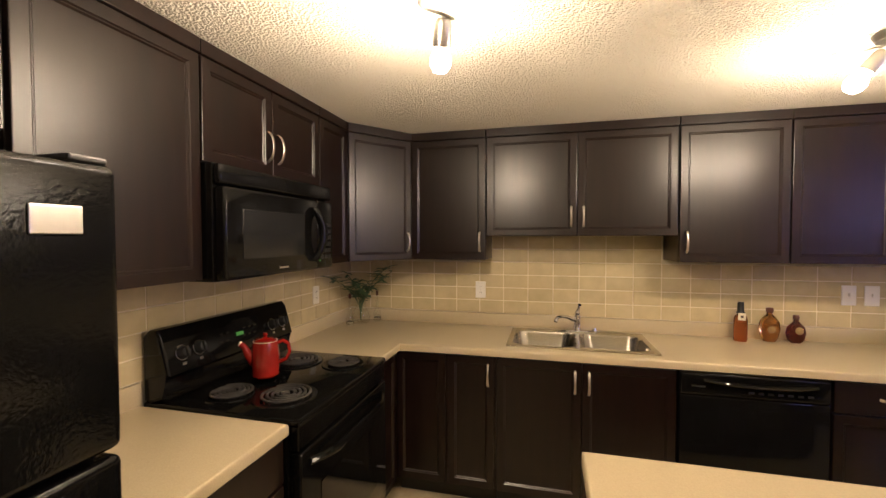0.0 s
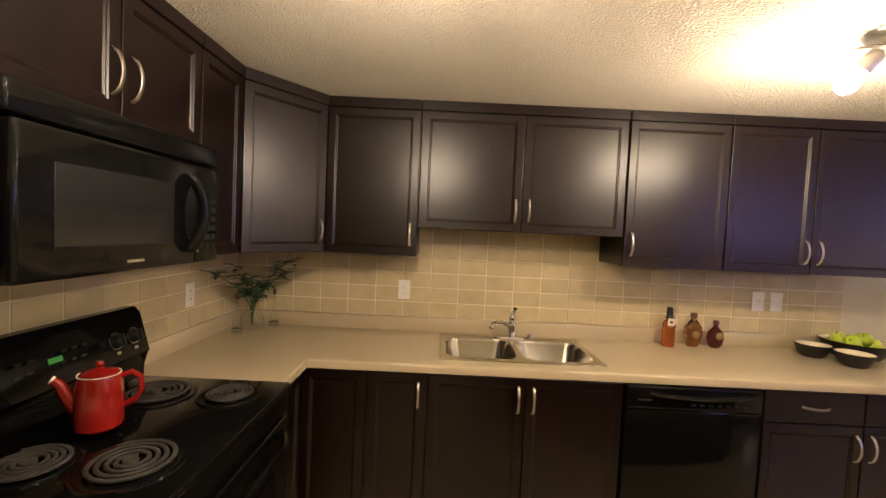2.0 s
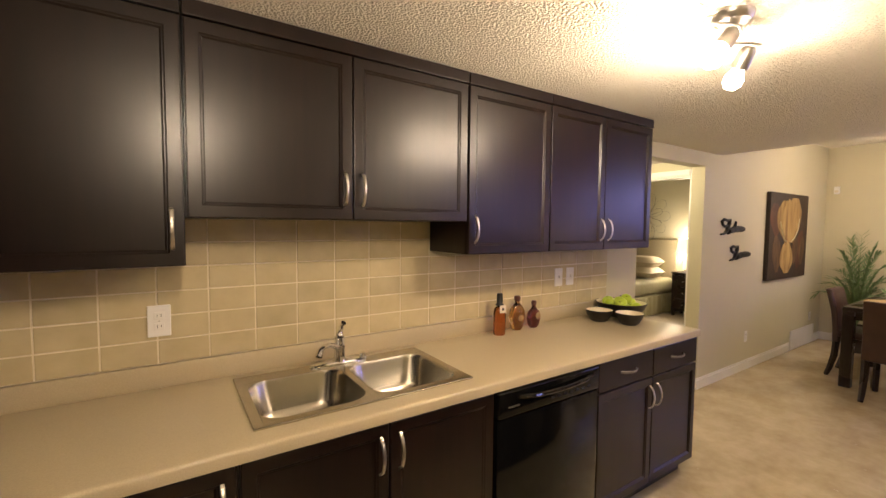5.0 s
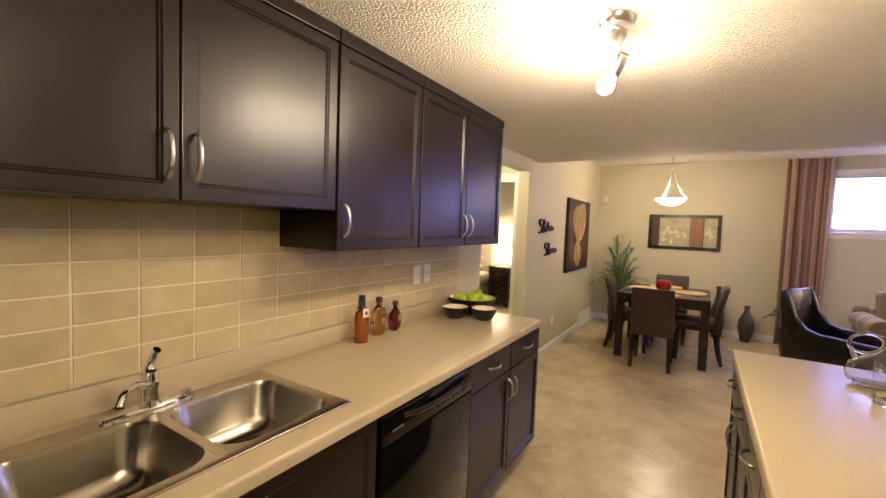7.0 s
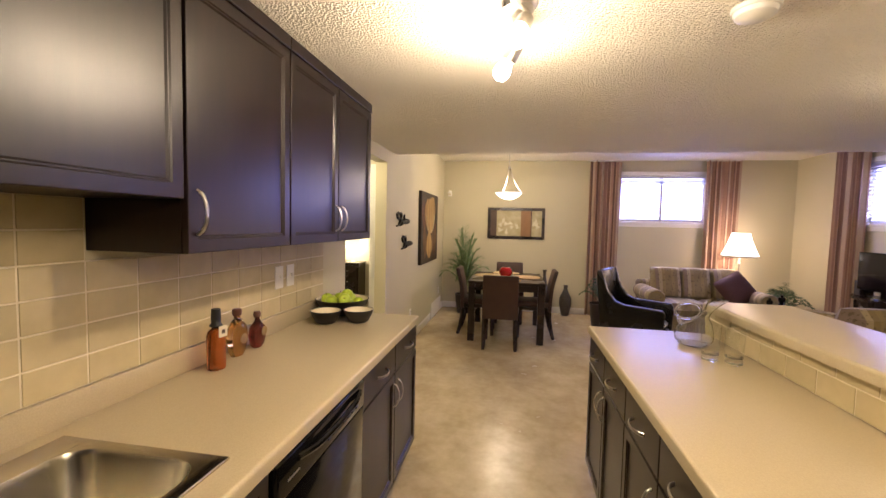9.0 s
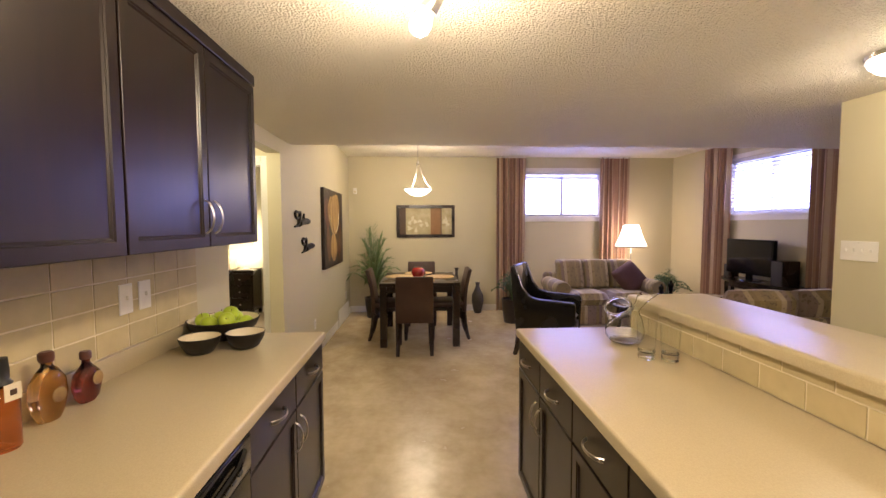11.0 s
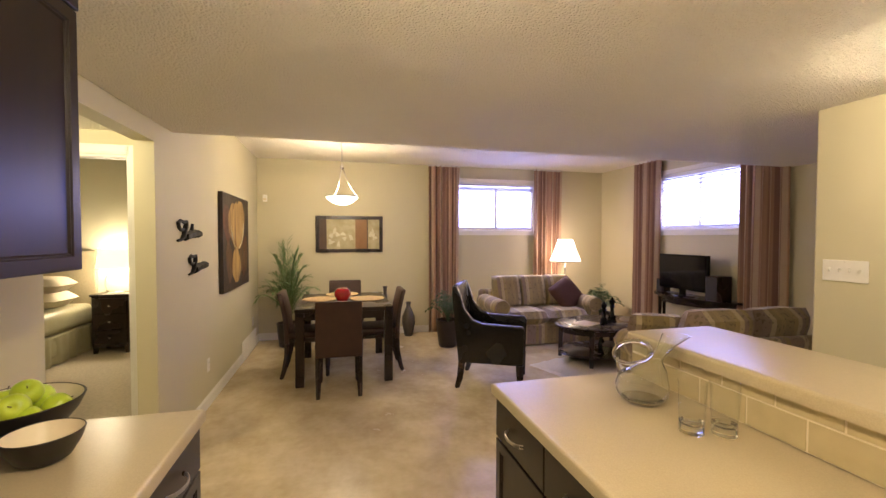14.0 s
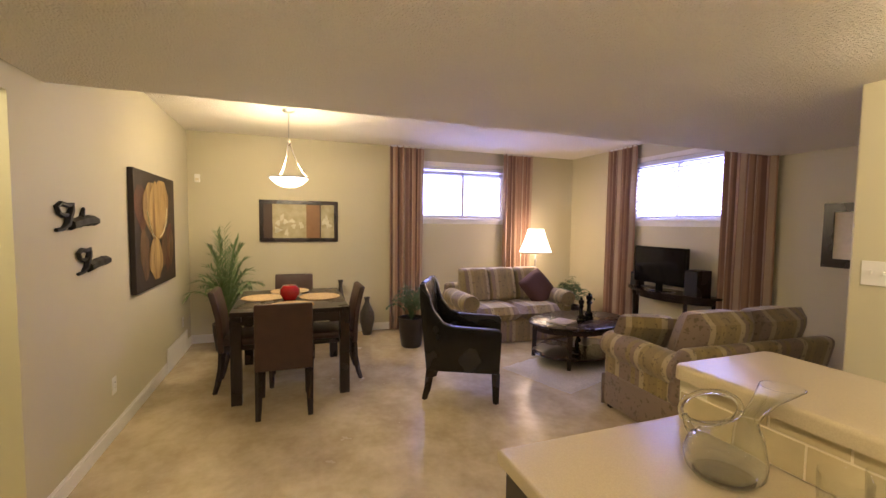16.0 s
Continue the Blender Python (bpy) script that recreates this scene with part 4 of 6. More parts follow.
# ---- kitchen: small things ----
def coffee_pot():
    t = thing("teapot", "red glazed stoneware coffee pot with lid", "teapot", (-0.815, 1.945, 0.9435), 25)
    t.matrix_basis = pose(-0.815, 1.945, 0.9435, 0, 0, 25) @ Matrix.Diagonal((0.86, 0.86, 0.97, 1))
    part("body", lathe([(0, 0), (0.058, 0), (0.064, 0.006), (0.066, 0.05), (0.064, 0.10), (0.058, 0.145), (0.056, 0.152), (0.05, 0.152), (0.05, 0.145)], 28), "red", t, smooth=True)
    part("lid", lathe([(0, 0.188), (0.009, 0.187), (0.012, 0.178), (0.007, 0.17), (0.02, 0.166), (0.045, 0.16), (0.052, 0.154), (0.05, 0.15), (0, 0.15)], 24), "red", t, smooth=True)
    part("rim", lathe([(0.0535, 0.152), (0.057, 0.1535), (0.0575, 0.151)], 28), "cream", t, "worn cream rim", True)
    part("handle", tube([(0.052, 0, 0.14), (0.085, 0, 0.15), (0.108, 0, 0.135), (0.112, 0, 0.10), (0.098, 0, 0.07), (0.064, 0, 0.055)], 0.009, 8), "red", t, smooth=True)
    part("spout", tube([(-0.052, 0, 0.06), (-0.08, 0, 0.095), (-0.098, 0, 0.13), (-0.115, 0, 0.142)], 0.016, 10, radii=[0.026, 0.02, 0.014, 0.012]), "red", t, smooth=True)
    part("spout_lip", tube([(-0.113, 0, 0.141), (-0.119, 0, 0.145)], 0.012, 10), "cream", t, smooth=True)


coffee_pot()


def leaf_blade(bm, base, tip, width, droop=0.0):
    b, t = Vector(base), Vector(tip)
    d = t - b
    s = d.cross(Vector((0, 0, 1)))
    s = (s if s.length > 1e-4 else Vector((1, 0, 0))).normalized() * width
    pts = []
    for u, k in ((0, 0.15), (0.35, 1.0), (0.7, 0.75)):
        c = b + d * u + Vector((0, 0, -droop * u * u + width * 0.25))
        pts.append((bm.verts.new(c - s * k), bm.verts.new(c + Vector((0, 0, -width * 0.3))), bm.verts.new(c + s * k)))
    e = bm.verts.new(t + Vector((0, 0, -droop)))
    for a, c in zip(pts, pts[1:]):
        bm.faces.new((a[0], a[1], c[1], c[0]))
        bm.faces.new((a[1], a[2], c[2], c[1]))
    bm.faces.new((pts[-1][0], pts[-1][1], e))
    bm.faces.new((pts[-1][1], pts[-1][2], e))


def glass_bottle(name, label, loc, profile, stopper=None):
    t = thing(name, label, "bottle", loc)
    part("body", lathe(profile, 20), "glass", t, smooth=True)
    part("base", lathe([(0, 0.0125), (0.0255, 0.0125), (0.0255, 0.028), (0.018, 0.033), (0, 0.030)], 12), "solid_glass", t, "thick glass base")
    if stopper:
        part("stopper", lathe(stopper, 12), "cork", t, smooth=True)
    return t


def leafy_vase():
    t = thing("vase_with_branches", "clear glass vase holding leafy green branches", "vase", (-0.965, 3.185, CT + 0.0005))
    part("vase", lathe([(0, 0.0), (0.05, 0.0), (0.062, 0.012), (0.066, 0.05), (0.055, 0.085), (0.036, 0.12), (0.034, 0.15), (0.043, 0.185), (0.041, 0.185), (0.031, 0.15), (0.033, 0.12), (0.052, 0.085), (0.062, 0.05), (0.058, 0.014), (0, 0.012)], 24), "glass", t, "clear glass vase", True)
    rnd = random.Random(4)
    for i, (dx, dy, hz) in enumerate(((-0.09, -0.30, 0.36), (0.22, -0.02, 0.41), (0.08, -0.20, 0.33), (-0.05, -0.12, 0.37), (0.27, -0.08, 0.38), (0.05, 0.02, 0.30))):
        bm = bmesh.new()
        pts = [(dx * u * u, dy * u * u, 0.02 + (hz - 0.02) * u ** 0.8) for u in [k / 8 for k in range(9)]]
        br = part("branch", tube(pts, 0.004, 6, radii=[0.004 - 0.0003 * k for k in range(9)]), "leaf", t, smooth=True)
        for k in range(26):
            u = rnd.uniform(0.42, 1.0)
            p = Vector((dx * u * u, dy * u * u, 0.02 + (hz - 0.02) * u ** 0.8))
            a = rnd.uniform(0, 6.28)
            ln = rnd.uniform(0.04, 0.085)
            leaf_blade(bm, p, p + Vector((math.cos(a) * ln, math.sin(a) * ln, rnd.uniform(-0.015, 0.035))), 0.014, 0.012)
        part("foliage", bm, "leaf", br, "small dark green leaves")
    return t


leafy_vase()
slim = [(0, 0), (0.026, 0), (0.029, 0.006), (0.029, 0.05), (0.024, 0.075), (0.011, 0.10), (0.0095, 0.19), (0.012, 0.20), (0.0095, 0.20), (0.0075, 0.19), (0.008, 0.10), (0.021, 0.075), (0.026, 0.05), (0.026, 0.012), (0, 0.012)]
cork = [(0, 0.225), (0.009, 0.225), (0.010, 0.2), (0.007, 0.19), (0, 0.19)]
glass_bottle("glass_bottle", "slim clear glass bottle with a cork", (-0.995, 3.075, CT + 0.0005), slim, cork)
glass_bottle("glass_bottle", "slim clear glass bottle beside the leafy vase", (-0.875, 3.27, CT + 0.0005), slim, cork)


def oil_bottle(label, loc, profile, fill, cap, cap_mat, sx=1.0, sy=1.0, rz=0, tag=None):
    t = thing("oil_bottle", label, "bottle", loc, rz, "decorative bottles by the splashback")
    part("body", lathe(profile, 24, sx=sx, sy=sy), fill, t, smooth=True)
    part("cap", lathe(cap, 16), cap_mat, t, smooth=True)
    if tag == "square":
        part("tag", box(-0.019, 0.019, -0.036, -0.0345, 0.128, 0.170, 0.0005), "label", t, "cream paper tag")
        part("tag_mark", box(-0.007, 0.007, -0.0375, -0.036, 0.142, 0.156), "panel_dark", t)
    elif tag == "round":
        part("seal", lathe([(0, 0.003), (0.02, 0.0028), (0.022, 0.0)], 20), "petal", t, "round embossed seal", True, pose(0, -sy * profile[3][0] - 0.001, 0.075, 90, 0, 0))


oil_bottle("tall square amber oil bottle with a black-tied neck", (1.452, 3.24, CT + 0.0005), [(0, 0), (0.034, 0), (0.038, 0.006), (0.038, 0.05), (0.038, 0.13), (0.032, 0.148), (0.015, 0.16), (0.014, 0.178), (0, 0.178)], "amber_red", [(0, 0.232), (0.016, 0.232), (0.018, 0.2), (0.017, 0.178), (0.024, 0.168), (0.022, 0.165), (0, 0.165)], "black_matte", 0.92, 0.85, -10, "square")
oil_bottle("flat round amber oil bottle with a seal", (1.612, 3.268, CT + 0.0005), [(0, 0), (0.030, 0), (0.043, 0.02), (0.054, 0.07), (0.05, 0.115), (0.03, 0.145), (0.016, 0.158), (0.015, 0.172), (0, 0.172)], "amber", [(0, 0.2), (0.014, 0.2), (0.019, 0.195), (0.019, 0.178), (0.016, 0.17), (0, 0.17)], "cork", 1.0, 0.6, -4, "round")
oil_bottle("squat round dark red vinegar bottle", (1.742, 3.262, CT + 0.0005), [(0, 0), (0.026, 0), (0.042, 0.016), (0.052, 0.055), (0.045, 0.092), (0.022, 0.115), (0.014, 0.126), (0.014, 0.138), (0, 0.138)], "maroon", [(0, 0.162), (0.013, 0.162), (0.016, 0.156), (0.016, 0.14), (0.014, 0.136), (0, 0.136)], "cork", 1.0, 0.62, 4, "round")


def bowl(label, loc, r, h):
    t = thing("bowl", label, "bowl", loc, 0, "black and cream serving bowls")
    part("shell", lathe([(0, 0), (r * 0.5, 0), (r * 0.66, h * 0.12), (r * 0.9, h * 0.62), (r, h), (r * 0.975, h + 0.002), (r * 0.96, h)], 32), "bowl_black", t, "black outer glaze", True)
    part("lining", lathe([(r * 0.96, h), (r * 0.86, h * 0.62), (r * 0.6, h * 0.2), (0, h * 0.14)], 32), "cream", t, "cream inner glaze", True)
    return t


bowl("large black bowl with cream inside holding green apples", (2.485, 3.175, CT + 0.0005), 0.165, 0.098)
bowl("small empty black bowl with cream inside", (2.235, 3.165, CT + 0.0005), 0.085, 0.072)
bowl("small empty black bowl with cream inside", (2.31, 3.0, CT + 0.0005), 0.085, 0.072)
rnd = random.Random(2)
apple0 = None
for i, (dx, dy, dz) in enumerate(((-0.075, -0.045, 0.052), (0.0, -0.08, 0.054), (0.078, -0.04, 0.054), (-0.06, 0.05, 0.052), (0.02, 0.02, 0.062), (0.085, 0.05, 0.058), (0.01, 0.095, 0.058), (-0.02, -0.02, 0.088), (0.05, -0.005, 0.09))):
    if apple0 is None:
        apple0 = thing("apple", "glossy green apple lying in the large bowl", "apple", (0, 0, 0), 0, "green apples in the bowl")
        part("flesh", lathe([(0, 0.005), (0.010, 0.0005), (0.019, 0.002), (0.029, 0.011), (0.036, 0.025), (0.0385, 0.039), (0.036, 0.053), (0.028, 0.064), (0.017, 0.069), (0.007, 0.067), (0, 0.061)], 22), "apple", apple0, smooth=True)
        part("stalk", tube([(0, 0, 0.058), (0.002, 0, 0.07), (0.006, 0, 0.08)], 0.0015, 5), "stem", apple0, "short brown stalk", True)
        ap = apple0
    else:
        ap = copy_thing(apple0, pose(0, 0, 0))
    ap.matrix_basis = pose(2.485 + dx, 3.175 + dy, CT + dz - 0.004, rnd.uniform(-70, 70), rnd.uniform(-50, 50), rnd.uniform(0, 360))


def wall_plate(name, label, loc, rz, gang=1, kind="outlet"):
    t = thing(name, label, "outlet" if kind == "outlet" else "light switch", loc, rz)
    w = 0.072 + 0.046 * (gang - 1)
    part("plate", box(-w / 2, w / 2, -0.006, 0, -0.058, 0.058, 0.003), "white", t)
    for g in range(gang):
        x = (g - (gang - 1) / 2) * 0.046
        if kind == "outlet":
            for dz in (-0.02, 0.02):
                rc = part("socket", box(x - 0.016, x + 0.016, -0.0075, -0.0055, dz - 0.013, dz + 0.013, 0.002), "white", t)
                for sx in (-0.006, 0.006):
                    part("slot", box(x + sx - 0.001, x + sx + 0.001, -0.0085, -0.007, dz - 0.004, dz + 0.005), "black_matte", rc)
        else:
            part("toggle", box(x - 0.005, x + 0.005, -0.018, -0.005, -0.004, 0.014, 0.002), "white", t, "small white toggle")
    part("screw", lathe([(0, 0.0012), (0.003, 0.001), (0.0032, 0)], 10), "nickel", t, at=pose(0, -0.0058, 0.048 if gang > 1 else 0, 90, 0, 0))
    return t


TILE_FACE = SINKWALL - 0.0105
wall_plate("wall_outlet", "white double socket plate on the tiled wall", (-0.115, TILE_FACE, 1.158), 0)
wall_plate("wall_switch", "white switch plate beside a matching plate", (2.03, TILE_FACE, 1.187), 0, 1, "switch")
wall_plate("wall_switch", "white single switch plate on the tiled wall", (2.14, TILE_FACE, 1.187), 0, 1, "switch")
wall_plate("wall_outlet", "white socket plate in the tiled corner", (WEST + 0.0105, 2.83, 1.155), 90)
wall_plate("wall_outlet", "white double socket plate between fridge and stove", (WEST + 0.0105, 1.50, 1.14), 90)
wall_plate("wall_switch", "white four-gang switch plate on the stair wall", (2.675, -0.3695, 1.305), 180, 4, "switch")
wall_plate("wall_outlet", "white socket plate low on the dining wall", (5.05, NORTH, 0.36), 0)
wall_plate("wall_outlet", "white socket plate near the dining corner", (7.0, NORTH, 0.36), 0)


def jug():
    t = thing("glass_jug", "clear glass decanter jug with looped handle", "jug", (2.275, 1.235, CT + 0.0005), -137)
    outer = [(0, 0), (0.045, 0.0), (0.068, 0.008), (0.084, 0.030), (0.087, 0.058), (0.078, 0.090), (0.056, 0.118), (0.034, 0.138), (0.022, 0.153), (0.020, 0.172), (0.026, 0.205), (0.039, 0.243)]
    inner = [(0.0372, 0.243), (0.0242, 0.205), (0.0182, 0.172), (0.0202, 0.153), (0.032, 0.136), (0.054, 0.116), (0.0758, 0.089), (0.0848, 0.058), (0.0818, 0.031), (0.066, 0.0105), (0, 0.005)]
    bm = lathe(outer + inner, 36)
    for v in bm.verts:  # the neck leans towards the pouring lip
        k = max(0, v.co.z - 0.085)
        v.co.x += 0.62 * k + (0.008 if v.co.x > 0.02 and k > 0.14 else 0)
    part("body", bm, "solid_glass", t, smooth=True)
    ring = [(-0.034 + 0.060 * math.cos(a) + 0.010 * math.sin(a), 0, 0.166 + 0.042 * math.sin(a) + 0.006 * math.cos(a)) for a in [2 * math.pi * k / 32 for k in range(33)]]
    part("handle", tube(ring, 0.0065, 10), "solid_glass", t, "looped solid glass handle", True)
    part("handle_root", tube([(-0.084, 0, 0.140), (-0.076, 0, 0.112), (-0.066, 0, 0.098)], 0.01, 10, radii=[0.007, 0.009, 0.011]), "solid_glass", t, smooth=True)


jug()
tum = [(0.0325, 0.0345), (0.037, 0.152), (0.0385, 0.154), (0.0395, 0.152), (0.0345, 0.0345)]
for x, y in ((2.035, 1.262), (2.0, 1.182)):
    t = thing("drinking_glass", "tall clear glass tumbler with thick faceted base", "glass", (x, y, CT + 0.0005), 0, "two tumblers on the island")
    part("body", lathe(tum, 28), "glass", t, smooth=True)
    part("base", lathe([(0, 0), (0.031, 0), (0.0335, 0.003), (0.0330, 0.012), (0.0342, 0.020), (0.0335, 0.028), (0.0345, 0.034), (0.030, 0.033), (0.022, 0.026), (0, 0.024)], 14), "solid_glass", t, "thick faceted glass base")


# ---- lamps ----
def track_light(loc, rz, heads):
    """Wavy ceiling bar with swivelling spot heads and lit bulbs."""
    t = thing("ceiling_spotlight", "brushed nickel wavy bar ceiling light with lit bulbs", "ceiling light", loc, rz, "kitchen ceiling spotlights")
    part("canopy", lathe([(0, -0.028), (0.05, -0.026), (0.06, -0.012), (0.062, 0)], 28), "nickel", t, smooth=True)
    part("stem", lathe([(0, -0.055), (0.009, -0.055), (0.009, -0.02), (0, -0.02)], 12), "nickel", t, smooth=True)
    part("bar", tube([(-0.18 + 0.03 * i, 0.03 * math.sin(i * 0.9), -0.055 - 0.004 * math.cos(i * 0.9)) for i in range(13)], 0.010, 8, flat=0.45), "nickel", t, "wavy nickel bar", True)
    for x, dx, dy in heads:
        i = (x + 0.18) / 0.03
        y = 0.03 * math.sin(i * 0.9)
        a = Vector((x, y, -0.06))
        d = Vector((dx, dy, -0.75)).normalized()
        j = a + Vector((0, 0, -0.03))
        h = part("spot_head", tube([a, j], 0.006, 8), "nickel", t, "swivelling nickel lamp head", True)
        s0 = j - d * 0.025
        part("shell", tube([s0, s0 + d * 0.012, s0 + d * 0.07], 0.025, 16, radii=[0.017, 0.025, 0.027]), "nickel", h, smooth=True)
        q = d.to_track_quat("Z", "Y").to_matrix().to_4x4()
        c = s0 + d * 0.068
        bl = part("bulb", lathe([(0.0, 0.0), (0.016, 0.0), (0.02, 0.012), (0.031, 0.035), (0.03, 0.055), (0.018, 0.072), (0, 0.077)], 16), "bulb", h, "lit frosted bulb", True, Matrix.Translation(c) @ q)
        bl.visible_shadow = False
        p = t.matrix_basis @ (c + d * 0.045)
        lamp("spot_lamp", "POINT", Matrix.Translation(p), K_KITCHEN, WARM, 0.03)


track_light((1.45, 2.14, LOW), 5, [(-0.06, -0.5, 0.3), (0.137, 0.25, 0.45)])
track_light((0.035, 1.43, LOW), 85, [(0.145, 0.42, 0.22), (-0.10, -0.3, 0.3)])

fl = thing("flush_ceiling_light", "round frosted glass flush ceiling light, lit", "ceiling light", (2.08, 0.10, LOW))
part("base", lathe([(0, -0.02), (0.15, -0.02), (0.155, 0)], 32), "nickel", fl, smooth=True)
part("diffuser", lathe([(0, -0.095), (0.06, -0.09), (0.11, -0.07), (0.14, -0.04), (0.145, -0.021)], 32), "dome", fl, "frosted glass bowl", True).visible_shadow = False
lamp("foyer_lamp", "POINT", pose(2.08, 0.10, LOW - 0.07), K_FOYER, WARM, 0.08)

hl = thing("hall_ceiling_light", "round frosted glass hall ceiling light, lit", "ceiling light", (3.55, 3.98, LOW))
part("base", lathe([(0, -0.015), (0.13, -0.015), (0.135, 0)], 32), "nickel", hl, smooth=True)
part("diffuser", lathe([(0, -0.085), (0.06, -0.08), (0.10, -0.06), (0.125, -0.03), (0.128, -0.016)], 32), "dome", hl, "frosted glass bowl", True).visible_shadow = False
lamp("hall_lamp", "POINT", pose(3.55, 3.98, LOW - 0.06), K_HALL, (1, 0.82, 0.45), 0.08)

sd = thing("smoke_detector", "white round smoke detector on the ceiling", "smoke detector", (1.58, 1.39, LOW))
part("base", lathe([(0, -0.012), (0.068, -0.012), (0.07, 0)], 28), "white", sd, smooth=True)
part("cover", lathe([(0, -0.038), (0.04, -0.036), (0.058, -0.026), (0.062, -0.012)], 28), "white", sd, smooth=True)

hr = thing("stair_handrail", "white painted stair handrail on brackets", "handrail", (2.42, -0.42, 0.93))
part("rail", tube([(0, 0.0, 0.015), (0, -0.004, 0.02), (0, -0.9, 0.86)], 0.046, 12, flat=0.42), "white", hr, smooth=True)
for k in (0.12, 0.75):
    part("bracket", tube([(0, -0.9 * k, 0.02 + 0.84 * k - 0.02), (0.02, -0.9 * k, 0.84 * k - 0.06), (0.058, -0.9 * k, 0.84 * k - 0.07)], 0.007, 8), "white", hr, smooth=True)


# ---- wall tiles ----
def tiled(name, label, origin, rz, cols, rows, pitch=(0.1677, 0.0897), skip=lambda i, j: False, clip=None):
    """Stacked glazed tiles over a bed of grout: local x along the wall, z up, front towards -y."""
    t = tagged(new(name), label, "wall tiles", "", "structure")
    t.matrix_basis = pose(*origin, 0, 0, rz)
    pw, ph = pitch
    cells = [(i, j) for i in range(cols) for j in range(rows) if not skip(i, j)]
    part("grout_bed", slab([k * pw for k in range(cols + 1)], [k * ph for k in range(rows + 1)], lambda i, j: (i, j) in set(cells), -0.0075, -0.0005, "xzy"), "grout", t, "pale grout between the tiles")
    me = None
    for i, j in cells:
        if me is None:
            ob = part("tile", box(0.0026, pw - 0.0026, -0.0105, -0.0072, 0.0026, ph - 0.0026, 0.0012, 1), "tile", t)
            me = ob.data
        else:
            ob = new("tile", me)
            ob.parent = t
        ob.matrix_basis = pose(i * pw, 0, j * ph)
    return t


PW = 0.1667
tiled("splashback_north", "beige glazed tiles stacked in a grid behind the sink", (2.546 - 22 * PW, SINKWALL, 0.9965), 0, 22, 6, (PW, 0.0897), lambda i, j: j > 3 and not (6 <= i <= 12) or False)
tiled("splashback_west", "beige glazed tiles stacked in a grid behind the stove", (WEST, SINKWALL - 0.011 - 14 * PW, 0.9965), 90, 14, 5, (PW, 0.0897), lambda i, j: j > 4)
tiled("splashback_island", "beige glazed tiles below the raised bar", (2.54, 1.055, 0.9125), 180, 12, 1, (0.1695, 0.0897))
tiled("splashback_island_upper", "cut row of beige glazed tiles under the bar top", (2.54 - 0.085, 1.055, 1.0022), 180, 11, 1, (0.1695, 0.0425))


# ---- dining area ----
def dining_table():
    t = thing("dining_table", "dark wood dining table with square legs", "table", (5.86, 2.205, 0))
    part("tabletop", box(-0.57, 0.57, -0.48, 0.48, 0.735, 0.775, 0.004), "dark_wood", t)
    for x0, x1, y0, y1 in ((-0.53, 0.53, -0.44, -0.42), (-0.53, 0.53, 0.42, 0.44), (-0.53, -0.51, -0.42, 0.42), (0.51, 0.53, -0.42, 0.42)):
        part("apron", box(x0, x1, y0, y1, 0.655, 0.735), "dark_wood", t)
    for sx in (-1, 1):
        for sy in (-1, 1):
            part("leg", box(sx * 0.525 - 0.042, sx * 0.525 + 0.042, sy * 0.435 - 0.042, sy * 0.435 + 0.042, 0, 0.735, 0.004), "dark_wood", t)


dining_table()


def swept_panel(w, pts, thick, r=0.012, taper=0.0):
    """A padded upright panel, w wide, that follows the side view pts (y, z)."""
    bm = bmesh.new()
    n = len(pts)
    cols = []
    for x in (-0.5, 0.5):
        f, b = [], []
        for i, (y, z) in enumerate(pts):
            k = 1 - taper * i / (n - 1)
            f.append(bm.verts.new((x * w * k, y, z)))
            b.append(bm.verts.new((x * w * k, y + thick, z + 0.004)))
        cols.append((f, b))
    (f0, b0), (f1, b1) = cols
    for i in range(n - 1):
        bm.faces.new((f0[i], f1[i], f1[i + 1], f0[i + 1]))
        bm.faces.new((b0[i], b0[i + 1], b1[i + 1], b1[i]))
        bm.faces.new((f0[i], f0[i + 1], b0[i + 1], b0[i]))
        bm.faces.new((f1[i], b1[i], b1[i + 1], f1[i + 1]))
    bm.faces.new((f0[0], b0[0], b1[0], f1[0]))
    bm.faces.new((f0[-1], f1[-1], b1[-1], b0[-1]))
    bmesh.ops.recalc_face_normals(bm, faces=bm.faces)
    bevel(bm, [e for e in bm.edges if e.calc_face_angle(0) > 0.8], r, 3)
    return bm


def square_leg(points, sizes):
    return tube(points, 0.02, 4, radii=sizes)


def dining_chair(loc, rz, first=None):
    if first:
        return copy_thing(first, pose(*loc, 0, 0, rz))
    t = thing("dining_chair", "dark brown leather dining chair with a high back", "chair", loc, rz, "chairs round the dining table")
    part("seat", box(-0.22, 0.22, -0.25, 0.18, 0.42, 0.49, 0.025, 3), "leather_brown", t, smooth=True)
    part("seat_frame", box(-0.205, 0.205, -0.235, 0.19, 0.375, 0.42, 0.006), "dark_wood", t)
    part("backrest", swept_panel(0.43, [(0.165, 0.36), (0.17, 0.50), (0.185, 0.66), (0.212, 0.785), (0.24, 0.895)], 0.05, 0.014, 0.03), "leather_brown", t, "brown leather padded back", True)
    for s in (-1, 1):
        part("leg", square_leg([(s * 0.185, -0.215, 0.375), (s * 0.185, -0.215, 0.0)], [0.028, 0.02]), "dark_wood", t)
        part("leg", square_leg([(s * 0.185, 0.185, 0.38), (s * 0.186, 0.195, 0.22), (s * 0.188, 0.225, 0.08), (s * 0.19, 0.25, 0.0)], [0.03, 0.028, 0.023, 0.019]), "dark_wood", t)
    return t


